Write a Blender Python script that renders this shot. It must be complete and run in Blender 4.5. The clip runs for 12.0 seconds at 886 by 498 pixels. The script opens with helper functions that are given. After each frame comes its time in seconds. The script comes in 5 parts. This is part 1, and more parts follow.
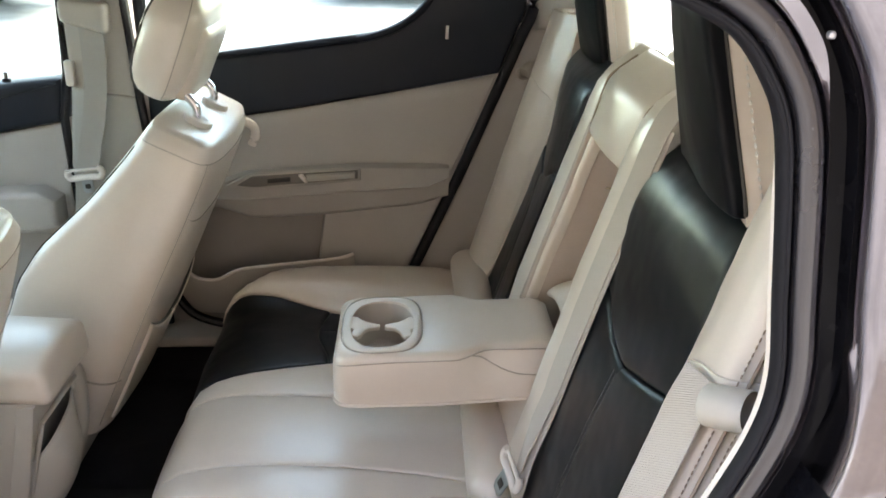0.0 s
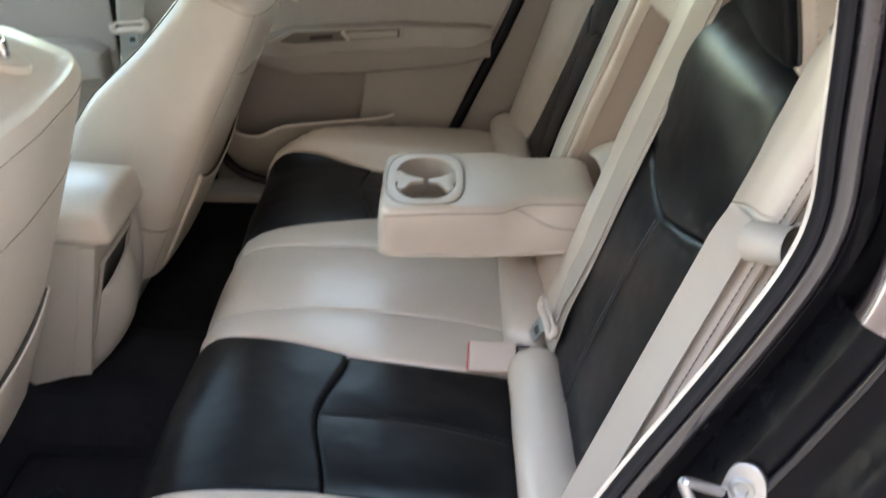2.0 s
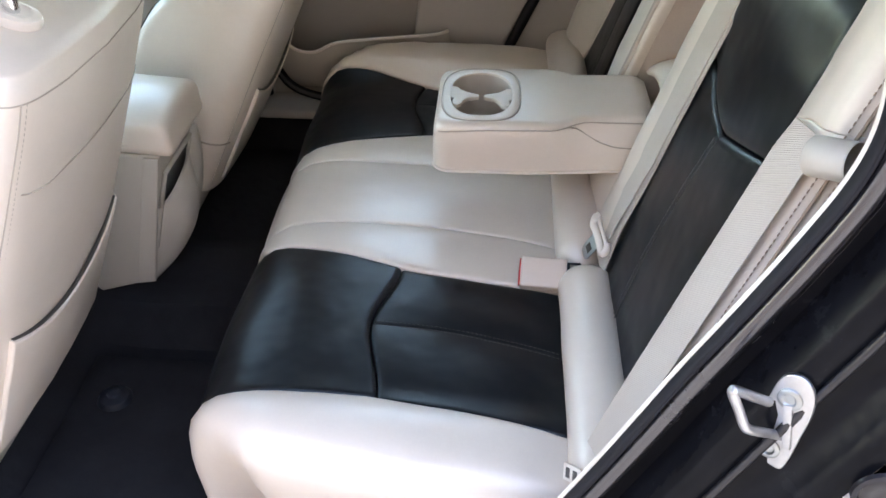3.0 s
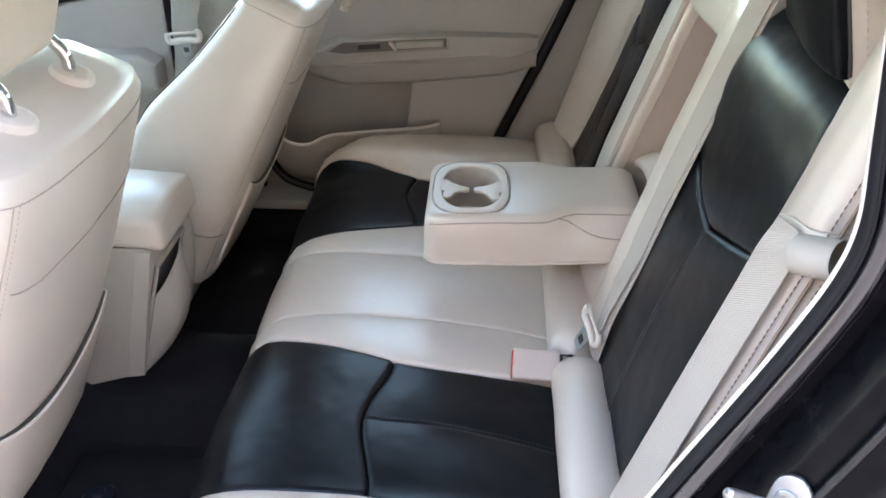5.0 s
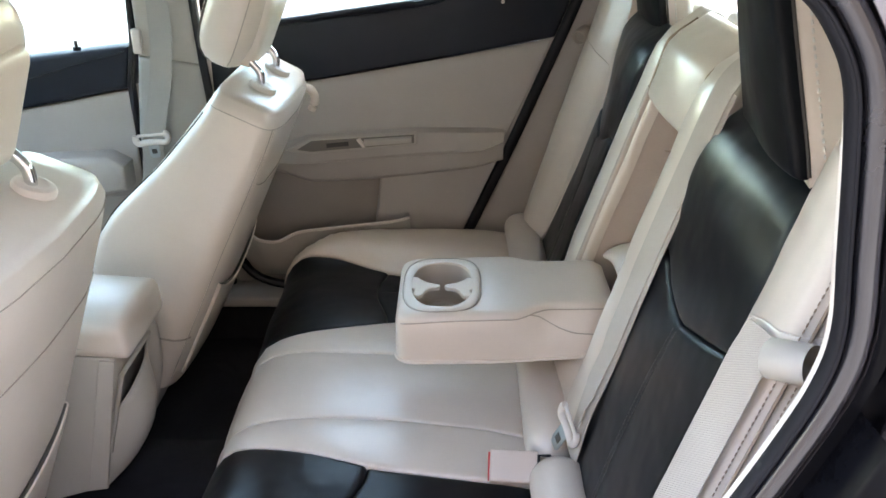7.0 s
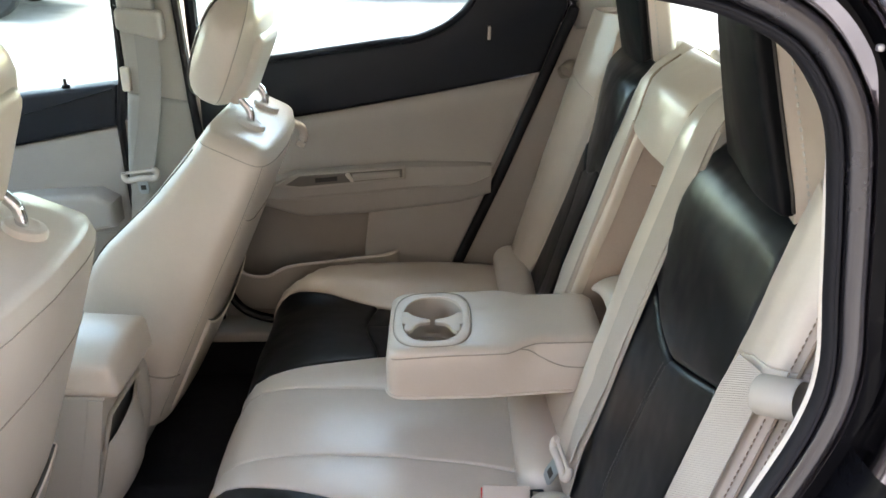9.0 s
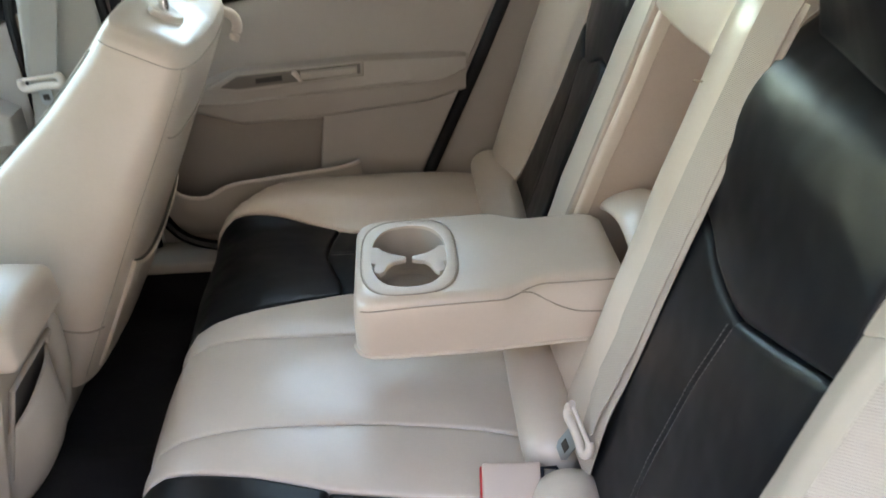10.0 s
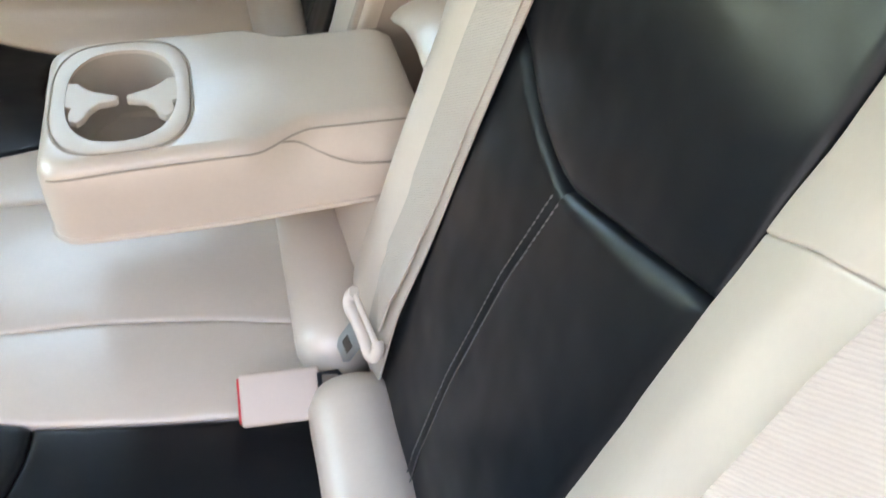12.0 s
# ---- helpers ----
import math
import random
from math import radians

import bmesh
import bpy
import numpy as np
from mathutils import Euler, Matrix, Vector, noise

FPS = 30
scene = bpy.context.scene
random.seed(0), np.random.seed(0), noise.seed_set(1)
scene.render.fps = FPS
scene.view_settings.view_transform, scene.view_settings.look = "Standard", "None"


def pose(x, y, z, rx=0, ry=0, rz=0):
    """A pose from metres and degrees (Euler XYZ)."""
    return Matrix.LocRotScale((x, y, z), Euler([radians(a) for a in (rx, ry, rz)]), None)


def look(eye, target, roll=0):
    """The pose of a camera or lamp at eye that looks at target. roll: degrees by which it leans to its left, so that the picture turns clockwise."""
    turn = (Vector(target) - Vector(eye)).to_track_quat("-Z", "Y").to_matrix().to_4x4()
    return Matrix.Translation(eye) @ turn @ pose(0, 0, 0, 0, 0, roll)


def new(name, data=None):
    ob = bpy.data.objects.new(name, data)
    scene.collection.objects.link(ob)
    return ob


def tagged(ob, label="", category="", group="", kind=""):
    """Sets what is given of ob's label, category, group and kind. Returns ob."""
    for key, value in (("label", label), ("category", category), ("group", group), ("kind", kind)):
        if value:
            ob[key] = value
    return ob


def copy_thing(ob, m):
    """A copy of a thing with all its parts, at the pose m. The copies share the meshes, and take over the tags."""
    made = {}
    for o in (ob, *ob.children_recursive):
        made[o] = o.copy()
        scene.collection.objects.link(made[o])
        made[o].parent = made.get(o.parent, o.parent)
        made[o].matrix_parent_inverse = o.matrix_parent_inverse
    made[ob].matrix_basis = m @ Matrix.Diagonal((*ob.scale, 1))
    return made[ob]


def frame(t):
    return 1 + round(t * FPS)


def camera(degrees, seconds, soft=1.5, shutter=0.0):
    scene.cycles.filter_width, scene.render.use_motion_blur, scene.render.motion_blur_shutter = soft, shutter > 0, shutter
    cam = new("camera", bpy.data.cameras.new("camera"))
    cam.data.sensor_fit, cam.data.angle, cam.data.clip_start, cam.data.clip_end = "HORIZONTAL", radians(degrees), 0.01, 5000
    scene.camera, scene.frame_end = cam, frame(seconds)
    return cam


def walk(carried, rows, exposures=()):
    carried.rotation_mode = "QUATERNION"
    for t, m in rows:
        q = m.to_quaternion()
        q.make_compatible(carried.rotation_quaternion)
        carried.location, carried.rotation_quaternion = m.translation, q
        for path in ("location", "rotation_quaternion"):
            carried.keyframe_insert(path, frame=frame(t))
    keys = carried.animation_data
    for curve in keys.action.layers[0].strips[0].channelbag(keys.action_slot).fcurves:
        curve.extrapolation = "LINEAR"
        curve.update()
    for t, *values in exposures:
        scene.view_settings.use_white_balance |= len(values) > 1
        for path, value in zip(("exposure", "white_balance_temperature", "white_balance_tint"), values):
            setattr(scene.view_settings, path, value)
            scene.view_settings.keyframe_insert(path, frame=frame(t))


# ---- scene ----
PATH = [
    (0, (0.349, -1.162, 1.364), (0.444, 0.68, 0.591), 1.8),
    (0.5, (0.345, -1.15, 1.37), (0.512, 0.711, 0.659), 1.3),
    (1, (0.351, -1.15, 1.373), (0.554, 0.717, 0.686), 0.7),
    (1.5, (0.353, -1.164, 1.369), (0.514, 0.666, 0.579), 1.4),
    (2, (0.327, -1.204, 1.346), (0.359, 0.504, 0.307), 2.5),
    (2.5, (0.318, -1.223, 1.343), (0.253, 0.374, 0.141), 1.9),
    (4.5, (0.321, -1.221, 1.352), (0.237, 0.453, 0.261), 1.5),
    (5, (0.322, -1.216, 1.356), (0.252, 0.498, 0.327), 1.3),
    (5.5, (0.325, -1.211, 1.36), (0.274, 0.541, 0.397), 1.1),
    (6, (0.327, -1.209, 1.363), (0.293, 0.569, 0.449), 1.2),
    (6.5, (0.326, -1.205, 1.367), (0.308, 0.596, 0.497), 1.3),
    (7, (0.326, -1.195, 1.372), (0.313, 0.615, 0.521), 0.6),
    (9, (0.322, -1.198, 1.383), (0.339, 0.641, 0.597), 0.4),
    (9.5, (0.3, -1.134, 1.357), (0.36, 0.668, 0.492), -0.6),
    (10, (0.305, -0.93, 1.311), (0.41, 0.784, 0.286), -0.6),
    (10.2, (0.311, -0.851, 1.307), (0.421, 0.79, 0.169), -0.4),
    (10.5, (0.318, -0.797, 1.244), (0.465, 0.714, -0.058), 0.2),
    (10.7, (0.359, -0.753, 1.22), (0.484, 0.626, -0.223), -0.4),
    (11, (0.357, -0.744, 1.171), (0.609, 0.562, -0.323), 3.4),
    (11.3, (0.383, -0.725, 1.164), (0.698, 0.558, -0.338), 4.4),
    (11.5, (0.387, -0.717, 1.176), (0.763, 0.577, -0.302), 5.4),
    (12, (0.406, -0.706, 1.189), (0.877, 0.68, -0.174), 5.9),
]
EXPOSURES = [(0.0, 3.86, 8800, 14), (0.5, 3.61, 8900, 14), (1.5, 3.71, 9250, 14), (2.5, 3.93, 8450, 14), (4.5, 4.11, 7900, 14), (7.0, 4.03, 8050, 14), (9.5, 3.76, 8650, 14), (10.5, 4.36, 8700, 14), (11.0, 4.46, 9150, 14), (11.5, 4.47, 8850, 14), (12.0, 4.46, 8700, 14)]
SKY = 0.15
cam = camera(56.28, 12.0, soft=1.6, shutter=0.3)
walk(cam, [(t, look(eye, target, roll)) for t, eye, target, roll in PATH], EXPOSURES)

# ---- daylight: bright high overcast with a soft sun ----
SUN_AZ, SUN_EL = radians(55), radians(60)
world = bpy.data.worlds.new("world")
scene.world = world
world.use_nodes = True
wn, wl = world.node_tree.nodes, world.node_tree.links
sky = wn.new("ShaderNodeTexSky")
sky.sky_type = "NISHITA"
sky.sun_disc = False
sky.sun_elevation, sky.sun_rotation = SUN_EL, SUN_AZ
sky.air_density, sky.dust_density, sky.ozone_density = 1.0, 1.0, 0.9
wn["Background"].inputs[1].default_value = SKY
wl.new(sky.outputs[0], wn["Background"].inputs[0])
sun = new("sun", bpy.data.lights.new("sun", "SUN"))
sun.data.energy, sun.data.angle, sun.data.color = 0.5, radians(35), (0.97, 1.0, 0.98)
sun_dir = Vector((math.sin(SUN_AZ) * math.cos(SUN_EL), math.cos(SUN_AZ) * math.cos(SUN_EL), math.sin(SUN_EL)))
sun.matrix_world = look(sun_dir * 20, (0, 0, 0))


# ---- materials ----
def material(name, color, rough=0.5, metal=0.0, grain=0.0, grain_scale=900.0, bump=0.0, stain=0.08, stain_scale=9.0,
             coat=0.0, coat_ior=1.5, coat_rough=0.06, sheen=0.0, spec=0.5, rough_var=0.03, weave=0.0, spec_tint=(1.0, 1.0, 1.0)):
    """A procedural surface: base colour with broad and fine variation, pebbled or noisy relief, uneven gloss."""
    m = bpy.data.materials.new(name)
    m.use_nodes = True
    n, l = m.node_tree.nodes, m.node_tree.links
    b = n["Principled BSDF"]
    b.inputs["Metallic"].default_value = metal
    b.inputs["Coat Weight"].default_value = coat
    b.inputs["Coat IOR"].default_value = coat_ior
    b.inputs["Coat Roughness"].default_value = coat_rough
    b.inputs["Sheen Weight"].default_value = sheen
    b.inputs["Specular IOR Level"].default_value = spec
    b.inputs["Specular Tint"].default_value = (*spec_tint, 1.0)
    geo = n.new("ShaderNodeTexCoord")
    big = n.new("ShaderNodeTexNoise")
    big.inputs["Scale"].default_value = stain_scale
    big.inputs["Detail"].default_value = 5
    big.inputs["Roughness"].default_value = 0.62
    l.new(geo.outputs["Object"], big.inputs["Vector"])
    fine = n.new("ShaderNodeTexNoise")
    fine.inputs["Scale"].default_value = stain_scale * 28
    fine.inputs["Detail"].default_value = 3
    l.new(geo.outputs["Object"], fine.inputs["Vector"])
    mix = n.new("ShaderNodeMath")
    mix.operation = "MULTIPLY_ADD"
    l.new(fine.outputs["Fac"], mix.inputs[0])
    mix.inputs[1].default_value = 0.35
    l.new(big.outputs["Fac"], mix.inputs[2])
    ramp = n.new("ShaderNodeMapRange")
    ramp.inputs["From Min"].default_value, ramp.inputs["From Max"].default_value = 0.35, 1.0
    ramp.inputs["To Min"].default_value, ramp.inputs["To Max"].default_value = 1 - stain, 1 + stain
    l.new(mix.outputs[0], ramp.inputs["Value"])
    hue = n.new("ShaderNodeVectorMath")
    hue.operation = "SCALE"
    hue.inputs[0].default_value = color
    l.new(ramp.outputs[0], hue.inputs["Scale"])
    l.new(hue.outputs[0], b.inputs["Base Color"])
    gl = n.new("ShaderNodeMapRange")
    gl.inputs["From Min"].default_value, gl.inputs["From Max"].default_value = 0.3, 0.75
    gl.inputs["To Min"].default_value, gl.inputs["To Max"].default_value = max(rough - rough_var, 0.02), rough + rough_var
    l.new(big.outputs["Fac"], gl.inputs["Value"])
    l.new(gl.outputs[0], b.inputs["Roughness"])
    last = None
    if grain:
        vor = n.new("ShaderNodeTexVoronoi")
        vor.feature = "SMOOTH_F1"
        vor.inputs["Scale"].default_value = grain_scale
        l.new(geo.outputs["Object"], vor.inputs["Vector"])
        last = n.new("ShaderNodeBump")
        last.inputs["Strength"].default_value = grain
        last.inputs["Distance"].default_value = 0.0006
        l.new(vor.outputs["Distance"], last.inputs["Height"])
    if weave:
        wave = n.new("ShaderNodeTexWave")
        wave.wave_type, wave.bands_direction = "BANDS", "DIAGONAL"
        wave.inputs["Scale"].default_value = weave
        wave.inputs["Distortion"].default_value = 1.2
        wave.inputs["Detail"].default_value = 1
        wave.inputs["Detail Scale"].default_value = 4
        l.new(geo.outputs["Object"], wave.inputs["Vector"])
        last = n.new("ShaderNodeBump")
        last.inputs["Strength"].default_value = 0.4
        last.inputs["Distance"].default_value = 0.0010
        l.new(wave.outputs["Fac"], last.inputs["Height"])
        yarn = n.new("ShaderNodeMapRange")
        yarn.inputs["To Min"].default_value, yarn.inputs["To Max"].default_value = 0.92, 1.03
        l.new(wave.outputs["Fac"], yarn.inputs["Value"])
        twill = n.new("ShaderNodeVectorMath")
        twill.operation = "SCALE"
        l.new(hue.outputs[0], twill.inputs[0])
        l.new(yarn.outputs[0], twill.inputs["Scale"])
        l.new(twill.outputs[0], b.inputs["Base Color"])
    if bump:
        rel = n.new("ShaderNodeBump")
        rel.inputs["Strength"].default_value = bump
        rel.inputs["Distance"].default_value = 0.004
        soft = n.new("ShaderNodeTexNoise")
        soft.inputs["Scale"].default_value = stain_scale * 2.5
        soft.inputs["Detail"].default_value = 1
        l.new(geo.outputs["Object"], soft.inputs["Vector"])
        l.new(soft.outputs["Fac"], rel.inputs["Height"])
        if last:
            l.new(last.outputs[0], rel.inputs["Normal"])
        last = rel
    if last:
        l.new(last.outputs[0], b.inputs["Normal"])
    return m


BEIGE = (0.685, 0.59, 0.508)
LEATHER = material("beige_leather", BEIGE, 0.31, spec=1.0, bump=0.22, stain=0.06)
LEATHER_BLACK = material("black_leather", (0.0045, 0.0060, 0.0085), 0.33, bump=0.50, stain=0.25, spec=0.35, spec_tint=(0.88, 0.94, 1.0))
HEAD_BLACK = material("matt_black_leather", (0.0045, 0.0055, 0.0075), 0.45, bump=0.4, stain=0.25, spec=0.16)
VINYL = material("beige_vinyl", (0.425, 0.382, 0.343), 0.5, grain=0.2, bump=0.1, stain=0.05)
PLASTIC = material("beige_plastic", (0.46, 0.415, 0.36), 0.48, grain=0.08, grain_scale=1400, stain=0.04)
PLASTIC_LIGHT = material("cream_plastic", (0.72, 0.64, 0.57), 0.4, stain=0.04)
PLASTIC_DARK = material("black_plastic", (0.0095, 0.0125, 0.0195), 0.5, grain=0.1, grain_scale=1300, stain=0.15, spec=0.3)
BUCKLE = material("beige_buckle_plastic", (0.63, 0.52, 0.45), 0.42, stain=0.04)
PIPING = material("dark_trim_and_gap_shade", (0.05, 0.045, 0.04), 0.6)
SEAM = material("beige_thread", (0.42, 0.36, 0.30), 0.75)
THREAD_BROWN = material("brown_thread", (0.34, 0.255, 0.19), 0.8)
THREAD = material("pale_thread", (0.62, 0.58, 0.53), 0.7)
THREAD_DARK = material("grey_thread", (0.11, 0.11, 0.11), 0.9, spec=0.1)
WEBBING = material("belt_webbing", (0.515, 0.45, 0.39), 0.75, weave=210.0, sheen=0.2, stain=0.06)
WEBBING_GREY = material("grey_belt_webbing", (0.40, 0.37, 0.33), 0.75, weave=420.0, sheen=0.2)
RUBBER = material("black_rubber", (0.011, 0.0105, 0.013), 0.5, spec=0.2, coat=0.24, coat_ior=2.0, coat_rough=0.12, stain=0.3, stain_scale=20, spec_tint=(1.0, 0.94, 1.0))
SEAL_MATT = material("matt_seal_rubber", (0.009, 0.009, 0.012), 0.6, spec=0.25, stain=0.3, stain_scale=20)
# Dark gloss paint; its lavender grey stands in for the reflected sky.
PAINT = material("paint_with_sky_sheen", (0.265, 0.251, 0.283), 0.18, metal=1.0, coat=1.0, stain=0.2, rough_var=0.02)
BEAD = material("glossy_bead_rubber", (0.014, 0.0135, 0.016), 0.27, spec=0.8, spec_tint=(1.0, 0.95, 1.0), coat=0.25, coat_ior=2.0, coat_rough=0.15, stain=0.2)
# Copy of the body paint, darkened where it would mirror dark surroundings.
PAINT_SHADE = material("paint_with_dark_reflection", (0.11, 0.105, 0.118), 0.2, metal=1.0, coat=0.8, stain=0.3)
# Black of the rubber strips, also used for shade painted into the jamb.
RUBBER_AND_SHADE = material("black_rubber_and_jamb_shade", (0.006, 0.006, 0.0075), 0.26, stain=0.4, stain_scale=30, spec=0.09, bump=0.15)
PAINT_RED = material("red_paint", (0.42, 0.012, 0.02), 0.25, coat=1.0)
PAINT_DARK = material("dark_grey_paint", (0.03, 0.033, 0.038), 0.25, coat=1.0)
CHROME = material("chrome", (0.75, 0.75, 0.76), 0.12, metal=1.0, stain=0.03, rough_var=0.04)
ZINC = material("zinc_steel", (0.55, 0.55, 0.565), 0.42, metal=1.0, stain=0.15, stain_scale=60, rough_var=0.05)
STEEL = material("dull_steel", (0.42, 0.44, 0.45), 0.38, metal=1.0, stain=0.1, stain_scale=60)
CARPET = material("black_carpet", (0.0145, 0.0145, 0.0168), 0.95, grain=1.0, grain_scale=700, bump=0.8, stain=0.4, stain_scale=14, spec=0.1)
HEADLINER = material("headliner_cloth", (0.42, 0.395, 0.36), 0.9, grain=0.4, grain_scale=900, spec=0.1)
RED = material("red_plastic", (0.55, 0.02, 0.025), 0.4)
GRAPHITE = material("graphite_plastic_and_shade", (0.07, 0.065, 0.06), 0.4)
TYRE = material("tyre_rubber", (0.02, 0.02, 0.02), 0.85, stain=0.3)
CONCRETE = material("pale_concrete", (0.27, 0.265, 0.25), 0.9, bump=0.6, stain=0.75, stain_scale=0.9, spec=0.2)
LINING = material("recess_lining_cloth", (0.50, 0.405, 0.345), 0.7, grain=0.3, stain=0.08, spec=0.3)
ADDED_WALL_TAN = material("added_wall_tan", (0.26, 0.215, 0.18), 0.9, bump=0.5, stain=0.2, stain_scale=1.2, spec=0.2)
PILLAR = material("greige_trim_plastic", (0.40, 0.375, 0.335), 0.55, grain=0.1, grain_scale=1300, stain=0.05)
BEZEL_SHADE = material("bezel_recess_shade", (0.17, 0.15, 0.13), 0.5, stain=0.06)
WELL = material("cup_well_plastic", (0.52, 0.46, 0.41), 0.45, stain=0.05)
SET_BACK_SHADE = material("set_back_panel_shade", (0.33, 0.29, 0.255), 0.5, stain=0.06)


def glass_material():
    m = bpy.data.materials.new("window_glass")
    m.use_nodes = True
    b = m.node_tree.nodes["Principled BSDF"]
    b.inputs["Base Color"].default_value = (0.75, 0.90, 0.86, 1)
    b.inputs["Transmission Weight"].default_value = 1.0
    b.inputs["Roughness"].default_value = 0.0
    b.inputs["IOR"].default_value = 1.1
    return m


GLASS = glass_material()


# ---- mesh helpers ----
def finish(name, bm, mat, smooth=True, angle=38):
    bmesh.ops.recalc_face_normals(bm, faces=bm.faces[:])
    me = bpy.data.meshes.new(name)
    for f in bm.faces:
        f.smooth = smooth
    if smooth:
        for e in bm.edges:
            if len(e.link_faces) == 2 and e.calc_face_angle(0) > radians(angle):
                e.smooth = False
    bm.to_mesh(me)
    bm.free()
    me.materials.append(mat)
    return me


def part(name, bm, mat, parent, label="", smooth=True, angle=38):
    ob = new(name, finish(name, bm, mat, smooth, angle))
    ob.parent = parent
    if parent.parent is None and parent.type == "EMPTY":
        ob.matrix_parent_inverse = Matrix.Translation(-parent.location)
    return tagged(ob, label) if label else ob


def thing(name, label, category, at=(0, 0, 0), group="", kind=""):
    ob = new(name)
    ob.empty_display_size = 0.05
    ob.location = at
    return tagged(ob, label, category, group, kind)


def smoothstep(t):
    t = min(max(t, 0.0), 1.0)
    return t * t * (3 - 2 * t)


def lerp(x, xs, ys):
    return float(np.interp(x, xs, ys))


def spline(points, n=8, closed=False):
    """Catmull-Rom through the points, n steps a span."""
    p = [Vector(q) for q in points]
    out, m = [], len(p)
    for i in range(m if closed else m - 1):
        a, b, c, d = (p[(i + k) % m] if closed else p[min(max(i + k, 0), m - 1)] for k in (-1, 0, 1, 2))
        for j in range(n):
            t = j / n
            out.append(0.5 * (2 * b + (c - a) * t + (2 * a - 5 * b + 4 * c - d) * t * t + (3 * b - a - 3 * c + d) * t ** 3))
    if not closed:
        out.append(p[-1])
    return out


def loft(bm, rings, caps=True, closed=True):
    rows = [[bm.verts.new(p) for p in ring] for ring in rings]
    n = len(rows[0])
    for a, b in zip(rows, rows[1:]):
        for i in range(n if closed else n - 1):
            j = (i + 1) % n
            bm.faces.new((a[i], a[j], b[j], b[i]))
    if caps and closed:
        bm.faces.new(rows[0][::-1])
        bm.faces.new(rows[-1])
    return bm


def frames(path, up=Vector((0, 0, 1))):
    """Tangent, side and normal along a path."""
    out = []
    for i, p in enumerate(path):
        t = (path[min(i + 1, len(path) - 1)] - path[max(i - 1, 0)]).normalized()
        s = t.cross(up)
        if s.length < 1e-4:
            s = t.cross(Vector((1, 0, 0)))
        s.normalize()
        out.append((p, t, s, s.cross(t).normalized()))
    return out


def tube(path, r, n=10, bm=None, flat=1.0, up=Vector((0, 0, 1))):
    bm = bm or bmesh.new()
    rings = []
    path = [Vector(p) for p in path]
    for p, t, s, u in frames(path, up):
        rings.append([p + s * (r * math.cos(a)) + u * (r * flat * math.sin(a)) for a in (2 * math.pi * k / n for k in range(n))])
    return loft(bm, rings)


def ribbon(path, side, width, thick, bm=None, normal=None, cuts=4):
    """A strap: width along side (one vector or one a point), with a thickness."""
    bm = bm or bmesh.new()
    path = [Vector(p) for p in path]
    rings = []
    for i, p in enumerate(path):
        s = Vector(side[i] if isinstance(side, list) else side).normalized()
        t = (path[min(i + 1, len(path) - 1)] - path[max(i - 1, 0)]).normalized()
        nn = t.cross(s).normalized() * thick / 2
        w = width / 2
        top = [p + s * (w * (2 * k / cuts - 1)) + nn for k in range(cuts + 1)]
        low = [p + s * (w * (2 * k / cuts - 1)) - nn for k in range(cuts, -1, -1)]
        rings.append(top + low)
    return loft(bm, rings)


def rounded_box(lo, hi, r, seg=3, warp=None, cuts=4):
    """A box with rounded edges, cut evenly, its points moved by warp."""
    bm = bmesh.new()
    lo, hi = Vector(lo), Vector(hi)
    r = min(r, min(hi - lo) / 2 - 1e-5)

    def ticks(a, b):
        rr = min(r, (b - a) / 2 - 1e-5)
        t = [a + rr * (1 - math.cos(math.pi / 2 * k / seg)) for k in range(seg)]
        m = [a + rr + (b - a - 2 * rr) * k / cuts for k in range(cuts + 1)]
        return t + m + [a + b - x for x in reversed(t)]

    axes = [ticks(lo[i], hi[i]) for i in range(3)]
    cache = {}

    def vert(i, j, k):
        key = (i, j, k)
        if key not in cache:
            p = Vector((axes[0][i], axes[1][j], axes[2][k]))
            c = Vector([min(max(p[q], lo[q] + r), hi[q] - r) for q in range(3)])
            p = c + (p - c).normalized() * r
            cache[key] = bm.verts.new(warp(p) if warp else p)
        return cache[key]

    n = [len(a) - 1 for a in axes]
    for ax in range(3):
        u, v = [q for q in range(3) if q != ax]
        for end in (0, n[ax]):
            for a in range(n[u]):
                for b in range(n[v]):
                    ids = []
                    for da, db in ((0, 0), (1, 0), (1, 1), (0, 1)):
                        q = [0, 0, 0]
                        q[ax], q[u], q[v] = end, a + da, b + db
                        ids.append(vert(*q))
                    if len(set(ids)) == 4:
                        bm.faces.new(ids)
    return bm


